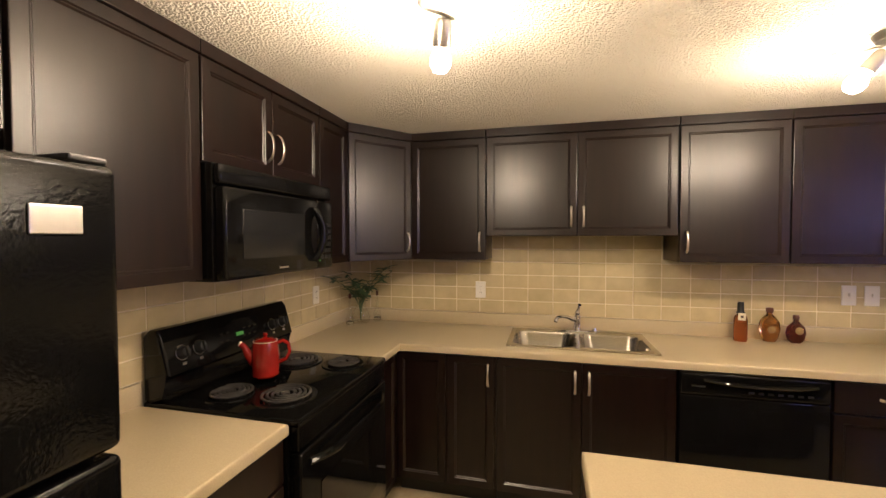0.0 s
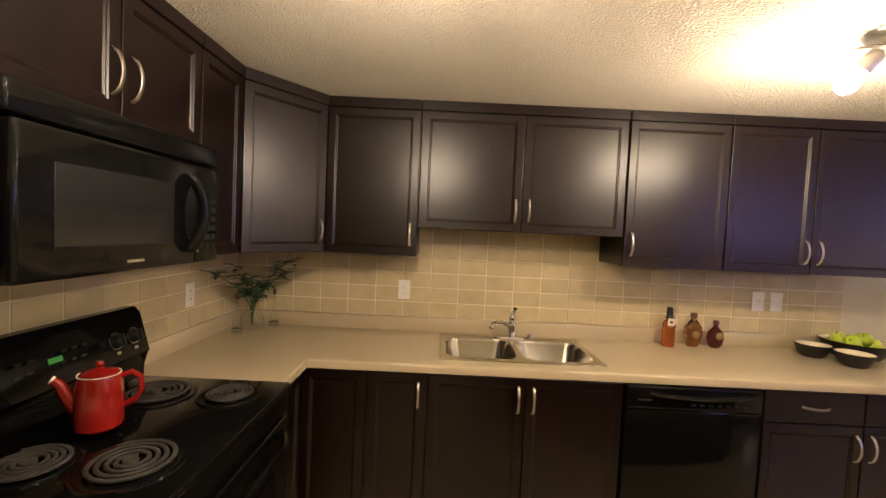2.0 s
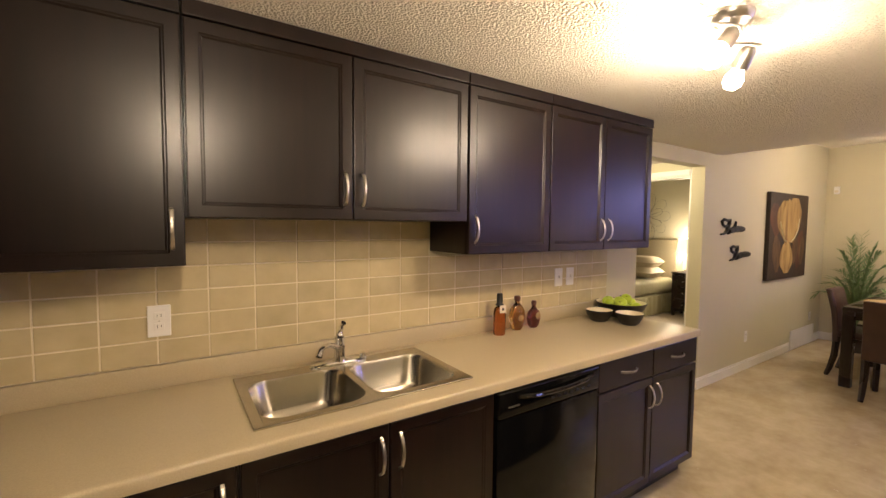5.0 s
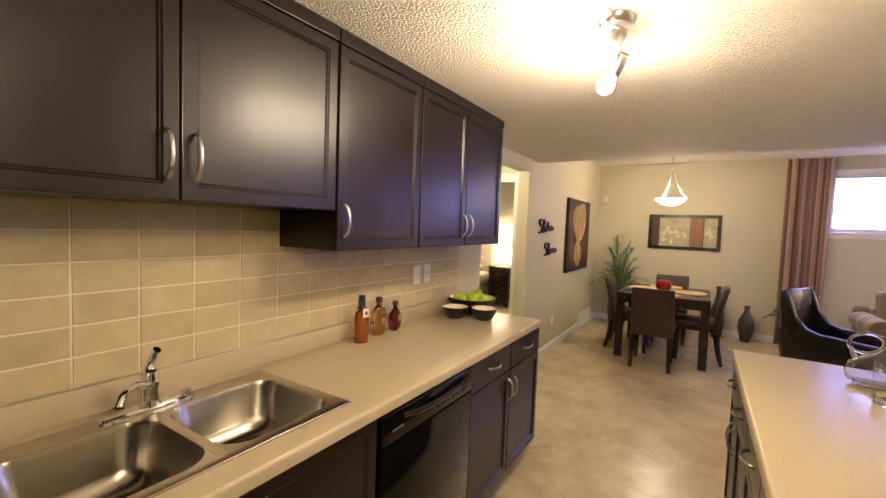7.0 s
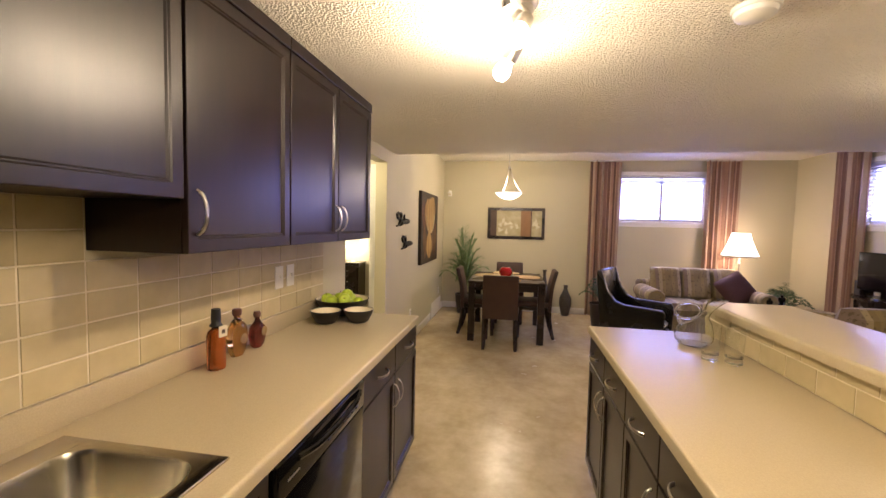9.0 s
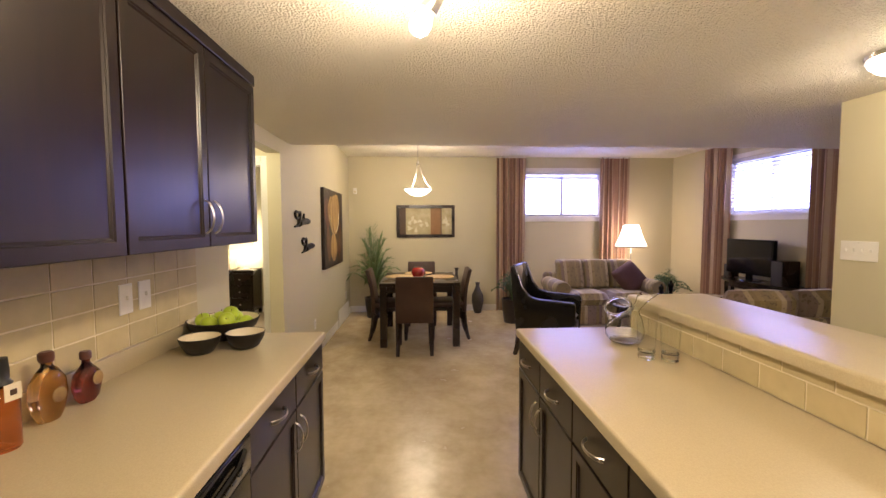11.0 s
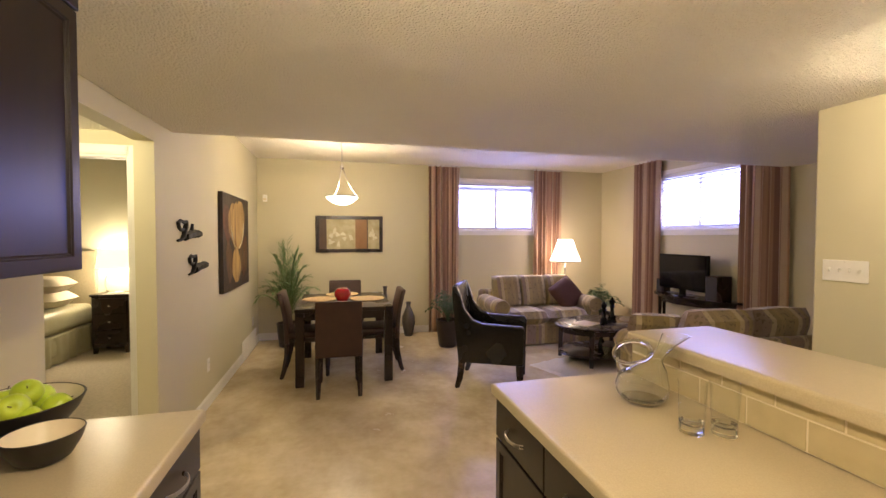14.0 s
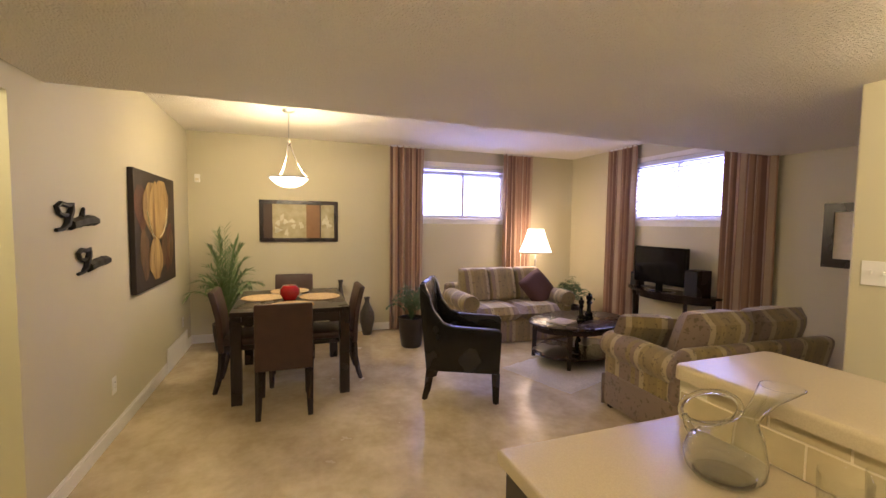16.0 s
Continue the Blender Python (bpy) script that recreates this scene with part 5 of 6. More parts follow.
# each chair's front looks along its own -y
c0 = dining_chair((5.20, 2.265, 0), 90)
dining_chair((5.80, 2.60, 0), 180 + 180, c0)
dining_chair((5.80, 1.83, 0), 180, c0)
dining_chair((6.56, 2.18, 0), -90, c0)

mat0 = None
for x, y in ((5.94, 2.47), (5.88, 1.945), (6.26, 2.225), (5.48, 2.21)):
    if mat0 is None:
        mat0 = thing("placemat", "round woven straw placemat on the table", "placemat", (x, y, 0.7755), 0, "placemats on the dining table")
        bm = lathe([(0, 0.004), (0.17, 0.004), (0.188, 0.005), (0.192, 0.002), (0.19, 0)], 40)
        part("weave", bm, "rattan", mat0, smooth=True)
        part("edge_cord", tube([(0.19 * math.cos(a), 0.19 * math.sin(a), 0.004) for a in [2 * math.pi * i / 40 for i in range(41)]], 0.004, 6), "rattan", mat0, smooth=True)
    else:
        copy_thing(mat0, pose(x, y, 0.7755 if x < 6 else 0.7815))

ra = thing("ornamental_apple", "large glossy red apple ornament on the table", "ornament", (5.78, 2.225, 0.776))
ra.matrix_basis = pose(5.78, 2.225, 0.776) @ Matrix.Scale(1.16, 4)
part("body", lathe([(0, 0.012), (0.025, 0.0), (0.05, 0.004), (0.078, 0.05), (0.075, 0.09), (0.05, 0.12), (0.02, 0.122), (0, 0.108)], 28), "red_apple", ra, smooth=True)
part("stalk", tube([(0, 0, 0.10), (0.004, 0, 0.13), (0.014, 0, 0.145)], 0.003, 6), "stem", ra, smooth=True)


def pendant():
    t = thing("pendant_lamp", "nickel pendant lamp with frosted glass bowl, lit", "pendant lamp", (5.976, 2.222, HIGH))
    part("canopy", lathe([(0, -0.03), (0.035, -0.028), (0.06, -0.012), (0.062, 0)], 24), "nickel", t, smooth=True)
    part("rod", tube([(0, 0, -0.02), (0, 0, -0.30)], 0.005, 8), "nickel", t, smooth=True)
    part("hub", lathe([(0, -0.345), (0.016, -0.34), (0.022, -0.325), (0.018, -0.30), (0.008, -0.285), (0, -0.285)], 16), "nickel", t, smooth=True)
    for k in range(3):
        a = radians(30 + 120 * k)
        pts = [(r * math.cos(a), r * math.sin(a), z) for r, z in ((0.012, -0.325), (0.035, -0.40), (0.075, -0.50), (0.125, -0.59), (0.182, -0.652))]
        part("arm", tube(pts, 0.0055, 8), "nickel", t, "slim nickel arm", True)
    part("rim", lathe([(0.178, -0.648), (0.192, -0.648), (0.194, -0.662), (0.18, -0.662), (0.178, -0.648)], 40), "nickel", t, smooth=True)
    part("glass_bowl", lathe([(0, -0.752), (0.06, -0.745), (0.12, -0.718), (0.165, -0.68), (0.182, -0.655), (0.178, -0.655), (0.16, -0.678), (0.115, -0.712), (0, -0.744)], 40), "dome", t, "lit frosted glass bowl", True).visible_shadow = False
    lamp("pendant_lamp", "POINT", pose(5.976, 2.222, HIGH - 0.60), K_PENDANT, WARM, 0.15)


pendant()


def framed(name, label, category, loc, rz, w, h, fw, frame_mat, inner, inner_label, depth=0.025):
    t = thing(name, label, category, loc, rz)
    fr = part("frame", slab([0, fw, w - fw, w], [0, fw, h - fw, h], lambda i, j: not (i == 1 and j == 1), -depth, -0.002, "xzy"), frame_mat, t, "dark wooden frame")
    part("panel", box(fw - 0.004, w - fw + 0.004, -0.010, -0.003, fw - 0.004, h - fw + 0.004), inner, t, inner_label)
    return t


def flat_shape(outline, y=0.0, thick=0.0015):
    bm = bmesh.new()
    a = [bm.verts.new((x, y, z)) for x, z in outline]
    f = bm.faces.new(a)
    g = bmesh.ops.extrude_face_region(bm, geom=[f])
    bmesh.ops.translate(bm, verts=[v for v in g["geom"] if isinstance(v, bmesh.types.BMVert)], vec=(0, -thick, 0))
    return bm


def blob(cx, cz, rx, rz_, n=20, wob=0.15, seed=1, turn=0.0):
    r = random.Random(seed)
    ph = r.uniform(0, 6)
    out = []
    for i in range(n):
        a = 2 * math.pi * i / n
        k = 1 + wob * math.sin(3 * a + ph) + wob * 0.5 * math.sin(5 * a + 2 * ph)
        x, z = rx * k * math.cos(a), rz_ * k * math.sin(a)
        c, s = math.cos(turn), math.sin(turn)
        out.append((cx + c * x - s * z, cz + s * x + c * z))
    return out


# wide framed flower picture on the end wall (local x runs towards -y)
art = framed("framed_picture", "wide dark-framed picture of pale blossoms and brown panels", "picture", (EAST, 2.59, 1.255), -90, 0.975, 0.54, 0.05, "dark_wood", "panel_pale", "pale green painted ground")
part("painted_band", box(0.05, 0.155, -0.0125, -0.0105, 0.05, 0.49), "panel_dark", art)
part("painted_band", box(0.57, 0.74, -0.0125, -0.0105, 0.05, 0.49), "panel_brown", art)
part("painted_band", box(0.74, 0.755, -0.0125, -0.0105, 0.05, 0.49), "panel_dark", art)
rnd = random.Random(8)
for i in range(16):
    cx = rnd.uniform(0.20, 0.53) if i < 11 else rnd.uniform(0.79, 0.89)
    part("blossom", flat_shape(blob(cx, rnd.uniform(0.09, 0.34), rnd.uniform(0.018, 0.04), rnd.uniform(0.018, 0.04), 14, 0.25, i), -0.0112, 0.002), "bloom", art)

# tulip canvas
cv = thing("canvas_picture", "large dark canvas painting of golden tulips", "picture", (5.42, NORTH, 0.93), 0)
cw, ch = 1.16, 0.99
part("canvas", box(0, cw, -0.042, -0.001, 0, ch, 0.004), "canvas_dark", cv)


def petal_shape(cx, z0, z1, half, lean=0.0, notch=0.0, flip=False):
    """A painted tulip petal: pointed at its foot, full above, its rim softly notched."""
    left, right = [], []
    for k in range(13):
        u = k / 12
        wd = half * math.sin(math.pi * min(1, 0.06 + u * 0.80)) ** 0.8 * (1 - 0.35 * max(0, u - 0.75) / 0.25)
        z = z0 + (z1 - z0) * (1 - u if flip else u)
        c = cx + lean * u * u
        left.append((c - wd, z + 0.012 * math.sin(u * 9)))
        right.append((c + wd, z + 0.012 * math.sin(u * 8 + 1)))
    tip = [] if not notch else [(cx + lean, left[-1][1] - notch)]
    return left + tip + right[::-1]


for n, (o, m_) in enumerate((
    (petal_shape(0.19, 0.50, 0.86, 0.17, -0.06), "petal_red"), (petal_shape(0.88, 0.10, 0.55, 0.13, 0.10), "petal_red"), (petal_shape(0.24, 0.08, 0.50, 0.12, -0.05), "petal_brown"),
    (petal_shape(0.98, 0.14, 0.48, 0.09, 0.03), "petal_brown"), (petal_shape(0.76, 0.16, 0.50, 0.09, 0.04), "petal_brown"),
    (petal_shape(0.55, 0.41, 0.90, 0.33, -0.10), "petal"), (petal_shape(0.62, 0.41, 0.94, 0.27, 0.10), "petal"), (petal_shape(0.57, 0.42, 0.93, 0.24, 0.03, 0.05), "petal"),
    (petal_shape(0.50, 0.06, 0.43, 0.20, 0.02, 0.0, True), "petal"), (petal_shape(0.52, 0.10, 0.43, 0.09, 0.02, 0.0, True), "petal"))):
    part("petal", flat_shape(o, -0.0423 - 0.0006 * n, 0.0006), m_, cv)
for pts in ([(0.28, 0.66), (0.33, 0.55), (0.42, 0.46), (0.53, 0.42)], [(0.86, 0.70), (0.82, 0.56), (0.74, 0.48), (0.62, 0.43)]):
    part("petal_edge", tube([(x, -0.0485, z) for x, z in pts], 0.006, 5, radii=[0.004, 0.007, 0.006, 0.003], flat=0.3), "bloom", cv, smooth=True)


def word_sign(label, loc, w, h, ascender):
    """Cut-out iron word in joined script on a rising base stroke; its letters cannot be told apart."""
    t = thing("word_sign", label, "wall sign", loc, 0, "iron word signs on the dining wall")

    def stroke(name, pts, r):
        bm = tube([(x * w, -0.009, z * h) for x, z in pts], 0.01, 6, radii=[1.35 * k * h for k in r])
        part(name, bm, "iron", t, smooth=True)

    low = [(0.30 + 0.70 * u, 0.18 + 0.10 * math.sin(u * 2.6) + 0.10 * u) for u in [k / 10 for k in range(11)]]
    stroke("base_stroke", low, [0.16 + 0.015 * math.sin(k * 2.1) for k in range(10)] + [0.13])
    stroke("capital", [(0.06, 0.62), (0.02, 0.82), (0.12, 0.96), (0.26, 0.90), (0.36, 0.93), (0.42, 0.98)], [0.07, 0.075, 0.07, 0.07, 0.06, 0.035])
    stroke("capital", [(0.36, 0.92), (0.34, 0.70), (0.27, 0.45), (0.24, 0.20), (0.14, 0.03), (0.0, 0.0)], [0.08, 0.10, 0.11, 0.10, 0.06, 0.05])
    stroke("capital", [(0.06, 0.62), (0.14, 0.52), (0.26, 0.55)], [0.06, 0.07, 0.06])
    if ascender:
        stroke("ascender", [(0.58, 0.34), (0.62, 0.60), (0.66, 0.84)], [0.09, 0.075, 0.045])
    for k, x in enumerate((0.48, 0.60, 0.73, 0.86)):
        stroke("letter", [(x, 0.26 + 0.03 * k), (x + 0.035, 0.38 + 0.03 * k), (x + 0.07, 0.28 + 0.03 * k)], [0.05, 0.045, 0.05])


word_sign("black iron cut-out word sign, larger of two", (4.36, NORTH, 1.455), 0.48, 0.15, True)
word_sign("black iron cut-out word sign, smaller of two", (4.58, NORTH, 1.195), 0.42, 0.145, False)

vt = thing("air_register", "white slotted floor-level air register on the wall", "vent", (6.28, NORTH - 0.015, 0.012), 0)
part("frame", slab([0, 0.03, 0.79, 0.82], [0, 0.025, 0.215, 0.24], lambda i, j: not (i == 1 and j == 1), -0.012, -0.001, "xzy", 0.003), "white", vt)
part("backing", box(0.03, 0.79, -0.003, -0.001, 0.025, 0.215), "white", vt)
for i in range(9):
    part("slat", box(0.03, 0.79, -0.010, -0.003, 0.03 + i * 0.021, 0.04 + i * 0.021), "white", vt)

al = thing("motion_sensor", "small white alarm sensor high in the corner", "alarm sensor", (EAST, 3.27, 2.03), -90)
al.name = "alarm_sensor"
part("case", box(-0.03, 0.03, -0.045, 0, -0.05, 0.05, 0.012, 3), "white", al, smooth=True)
part("lens", box(-0.02, 0.02, -0.048, -0.044, -0.03, 0.0, 0.004), "cream", al)


def pot_profile(r, h):
    return [(0, 0), (r * 0.72, 0), (r * 0.78, 0.01), (r * 0.95, h * 0.6), (r, h * 0.93), (r * 1.04, h), (r * 0.95, h), (r * 0.92, h * 0.9), (0, h * 0.88)]


def grass_plant():
    t = thing("potted_palm", "feathery light green palm in a dark pot in the corner", "plant", (7.0, 2.93, 0))
    part("pot", lathe(pot_profile(0.15, 0.32), 28), "pot", t, smooth=True)
    part("soil", lathe([(0, 0.30), (0.13, 0.29)], 20), "soil", t)
    rnd = random.Random(6)
    bm = bmesh.new()
    for i in range(30):
        a, lean = i * 2.4 + rnd.uniform(-0.3, 0.3), (i + 0.5) / 30
        hgt, reach = 1.12 * (1 - 0.55 * lean) * rnd.uniform(0.88, 1.06), 0.09 + 0.34 * lean
        pts = []
        for k in range(10):
            u = k / 9
            r = reach * u ** 1.4
            pts.append(Vector((min(r * math.cos(a), 0.30), min(r * math.sin(a), 0.36), 0.29 + hgt * (1.25 * u - (0.25 + 0.35 * lean) * u ** 3))))
        tube(pts, 0.004, 4, bm, radii=[0.005 - 0.0004 * k for k in range(10)])
        for k in range(3, 10):
            d = (pts[k] - pts[k - 1]).normalized()
            for f in (0.0, 0.5):
                p = pts[k - 1].lerp(pts[k], 1 - f)
                for sd in (-1, 1):
                    side = Vector((-math.sin(a), math.cos(a), 0)) * sd
                    ln = rnd.uniform(0.10, 0.17) * (1.1 - 0.5 * abs(k / 9 - 0.55))
                    tip = p + (side * rnd.uniform(0.4, 0.75) + d * 0.8).normalized() * ln
                    tip.x, tip.y = min(tip.x, 0.36), min(tip.y, 0.42)
                    leaf_blade(bm, p, tip, rnd.uniform(0.007, 0.011), 0.03 * lean + 0.01)
    tagged(part("fronds", bm, "grass_leaf", t, "arching feathery green fronds"), kind="stuff")


grass_plant()


def fern(label, loc, r_pot, h_pot, r, h, seed, n=44):
    t = thing("potted_plant", label, "plant", loc)
    part("pot", lathe(pot_profile(r_pot, h_pot), 28), "pot", t, smooth=True)
    part("soil", lathe([(0, h_pot * 0.9), (r_pot * 0.88, h_pot * 0.9)], 20), "soil", t)
    rnd = random.Random(seed)
    bm = bmesh.new()
    for i in range(n):
        a, lean = rnd.uniform(0, 6.283), rnd.uniform(0.1, 1)
        top, reach = h * (1 - 0.5 * lean) * rnd.uniform(0.75, 1.1), r * (0.3 + 0.7 * lean)
        pts = []
        for k in range(8):
            u = k / 7
            pts.append(Vector((reach * u * math.cos(a), reach * u * math.sin(a), h_pot * 0.9 + top * math.sin(u * 2.2) / 0.95)))
        tube(pts, 0.0025, 4, bm)
        for k in range(2, 8):
            for s in (-1, 1):
                side = Vector((-math.sin(a), math.cos(a), 0)) * s
                d = (pts[k] - pts[k - 1]).normalized()
                ln = 0.09 * (1.15 - 0.1 * k) * r / 0.3
                leaf_blade(bm, pts[k], pts[k] + (side * 0.85 + d * 0.5).normalized() * ln, 0.011 * r / 0.3, 0.015)
    tagged(part("fronds", bm, "leaf", t, "arching green fronds"), kind="stuff")
    return t


fern("bushy green fern in a dark pot by the curtain", (6.50, 0.82, 0), 0.16, 0.36, 0.30, 0.42, 3)
fern("leafy green plant in a pot behind the sofa end", (6.75, -1.72, 0), 0.15, 0.32, 0.34, 0.42, 5)

for lab, loc, prof in (
    ("tall dark ceramic floor vase with slim neck", (7.2, 1.60, 0), [(0, 0), (0.06, 0), (0.07, 0.02), (0.095, 0.25), (0.085, 0.42), (0.04, 0.55), (0.024, 0.66), (0.026, 0.72), (0.038, 0.755), (0.032, 0.755), (0.02, 0.72), (0, 0.70)]),
    ("dark ceramic floor vase with rounded body", (7.2, 1.25, 0), [(0, 0), (0.055, 0), (0.062, 0.015), (0.10, 0.20), (0.095, 0.30), (0.05, 0.40), (0.03, 0.45), (0.034, 0.49), (0.045, 0.51), (0.038, 0.51), (0.024, 0.48), (0, 0.46)])):
    v = thing("floor_vase", lab, "vase", loc, 0, "floor vases by the end wall")
    part("body", lathe(prof, 28), "vase", v, smooth=True)


# ---- living area ----
def cushion(w, d, h, puff=0.35, n=8):
    """A stuffed cushion, w by d by h, lying flat on z = 0."""
    bm = bmesh.new()
    grid = {}
    for s in (0, 1):
        for i in range(n + 1):
            for j in range(n + 1):
                u, v = 2 * i / n - 1, 2 * j / n - 1
                k = ((1 - u ** 4) * (1 - v ** 4)) ** puff
                edge = i in (0, n) or j in (0, n)
                if s and edge:
                    grid[s, i, j] = grid[0, i, j]
                    continue
                z = h / 2 + (h / 2) * k * (1 if s else -1)
                grid[s, i, j] = bm.verts.new((u * w / 2 * (1 - 0.03 * v * v), v * d / 2 * (1 - 0.03 * u * u), z))
    for s in (0, 1):
        for i in range(n):
            for j in range(n):
                q = [grid[s, i, j], grid[s, i + 1, j], grid[s, i + 1, j + 1], grid[s, i, j + 1]]
                bm.faces.new(q if s else q[::-1])
    return bm


def sofa(label, loc, rz, length, backs=2):
    """Rolled-arm sofa; its front looks along its own -y, x along its length."""
    t = thing("sofa", label, "sofa", loc, rz, "striped sofas")
    L, arm, d = length, 0.20, 0.84
    inner = L - 2 * arm
    part("base", box(-L / 2 + 0.03, L / 2 - 0.03, 0.02, d - 0.03, 0.03, 0.30, 0.02), "sofa", t, smooth=True)
    part("skirt", box(-L / 2 + 0.02, L / 2 - 0.02, 0.0, 0.02, 0.02, 0.28, 0.006), "sofa", t)
    part("back_frame", swept_panel(L - 0.05, [(d - 0.20, 0.28), (d - 0.19, 0.45), (d - 0.16, 0.60), (d - 0.14, 0.70)], 0.14, 0.06), "sofa", t, smooth=True)
    for s in (-1, 1):
        # a full roll over an upright panel, with a rounded front
        prof = [(0.02, 0.03), (0.02, 0.43)]
        for k in range(15):
            a = radians(215 - 250 * k / 14)
            prof.append((0.075 + 0.115 * math.cos(a), 0.535 + 0.105 * math.sin(a)))
        prof += [(0.15, 0.46), (0.15, 0.03)]
        bm = bmesh.new()
        rings = []
        for y, k in ((0.0, 0.90), (0.012, 0.97), (0.035, 1.0), (0.30, 1.0), (d - 0.10, 1.0)):
            rings.append([bm.verts.new((s * (L / 2 - 0.03 - (0.075 + (x - 0.075) * k)), y, 0.03 + (0.535 + (z - 0.535) * k - 0.03) if z > 0.40 else z)) for x, z in prof])
        n = len(prof)
        bm.faces.new(rings[0]), bm.faces.new(rings[-1][::-1])
        for p, q in zip(rings, rings[1:]):
            for i in range(n):
                bm.faces.new((p[i], p[(i + 1) % n], q[(i + 1) % n], q[i]))
        a = part("arm", bm, "sofa_side", t, "rolled upholstered arm", True)
        x = s * (L / 2 - 0.105)
        part("piping", tube([(x + 0.105 * math.cos(u), -0.002, 0.535 + 0.095 * math.sin(u)) for u in [2 * math.pi * k / 24 for k in range(25)]], 0.006, 6), "sofa", a, smooth=True)
    cw = inner / 2
    for i in range(2):
        x = -inner / 2 + cw * (i + 0.5)
        part("seat_cushion", cushion(cw * 1.02, 0.66, 0.19, 0.16, 10), "sofa", t, smooth=True, at=pose(x, 0.29, 0.285))
    cw = inner / backs
    for i in range(backs):
        x = -inner / 2 + cw * (i + 0.5)
        part("back_cushion", cushion(cw * 1.07, 0.50, 0.27, 0.36, 12), "sofa", t, smooth=True, at=pose(x, 0.62, 0.665, 72, 0, 2 - 4 * (i % 2)) @ pose(0, 0, -0.11))
    for x in (-L / 2 + 0.08, L / 2 - 0.08):
        for y in (0.06, d - 0.08):
            part("foot", box(x - 0.02, x + 0.02, y - 0.02, y + 0.02, 0, 0.03), "dark_wood", t)
    return t


sofa("olive and brown striped two-seat sofa under the window", (6.20, -0.56, 0), -90, 1.62, 3)
sofa("olive and brown striped two-seat sofa, its back turned", (4.33, -0.97, 0), 87, 1.5)
cu = thing("throw_cushion", "rust brown throw cushion leaning on the sofa", "cushion", (6.58, -1.02, 0.45), -90)
part("pad", cushion(0.44, 0.44, 0.17, 0.55, 12), "cushion", cu, smooth=True, at=pose(0, 0, 0.19, 65, 0, 0) @ pose(0, 0, -0.07, 0, 0, 32))
cu = thing("throw_cushion", "striped cushion lying against the sofa arm", "cushion", (4.17, -0.48, 0.455), 60)
part("pad", cushion(0.46, 0.42, 0.15, 0.3), "sofa", cu, smooth=True, at=pose(0, 0.05, 0.145, 48, 0, 0))


def armchair():
    t = thing("armchair", "black leather armchair with curved back and wooden legs", "armchair", (5.04, 0.74, 0), 0)
    t.matrix_basis = pose(5.04, 0.72, 0, 0, 0, -27.5)
    # local front along -y; side walls sweep down from the back to the arms
    for s in (-1, 1):
        bm = bmesh.new()
        prof = [(-0.31, 0.26), (0.31, 0.26), (0.345, 0.60), (0.37, 0.86), (0.375, 1.0), (0.33, 1.005), (0.295, 0.92), (0.25, 0.78), (0.17, 0.68), (0.08, 0.65), (-0.30, 0.635), (-0.325, 0.60)]
        x0, x1 = s * 0.31, s * 0.245
        a = [bm.verts.new((x0, y, z)) for y, z in prof]
        b = [bm.verts.new((x1, y, z)) for y, z in prof]
        bm.faces.new(a), bm.faces.new(b[::-1])
        for i in range(len(prof)):
            j = (i + 1) % len(prof)
            bm.faces.new((a[i], a[j], b[j], b[i]))
        bmesh.ops.recalc_face_normals(bm, faces=bm.faces)
        bevel(bm, [e for e in bm.edges if abs(e.verts[0].co.x - e.verts[1].co.x) < 0.01], 0.012, 3)
        part("side", bm, "leather_black", t, "leather side with sloping arm", True)
    part("backrest", swept_panel(0.50, [(0.25, 0.30), (0.27, 0.55), (0.30, 0.80), (0.325, 1.01)], 0.055, 0.02), "leather_black", t, smooth=True)
    part("seat", box(-0.245, 0.245, -0.30, 0.27, 0.26, 0.36, 0.01), "leather_black", t)
    part("seat_cushion", cushion(0.485, 0.56, 0.13, 0.15), "leather_black", t, smooth=True, at=pose(0, -0.02, 0.355))
    for s in (-1, 1):
        part("leg", square_leg([(s * 0.275, -0.28, 0.26), (s * 0.275, -0.285, 0)], [0.036, 0.026]), "dark_wood", t)
        part("leg", square_leg([(s * 0.275, 0.28, 0.26), (s * 0.275, 0.30, 0.1), (s * 0.275, 0.33, 0)], [0.036, 0.03, 0.024]), "dark_wood", t)


armchair()

rg = thing("rug", "pale shaggy rug under the coffee table", "rug", (5.27, -0.74, 0.001), 18)
bm = bmesh.new()
nx, ny = 26, 42
rnd = random.Random(3)
g = [[bm.verts.new(((i / nx - 0.5) * 0.85 + rnd.uniform(-0.008, 0.008), (j / ny - 0.5) * 1.55 + rnd.uniform(-0.008, 0.008), 0.0 if i in (0, nx) or j in (0, ny) else rnd.uniform(0.012, 0.024))) for j in range(ny + 1)] for i in range(nx + 1)]
for i in range(nx):
    for j in range(ny):
        bm.faces.new((g[i][j], g[i + 1][j], g[i + 1][j + 1], g[i][j + 1]))
part("shag", bm, "rug", rg, smooth=True)


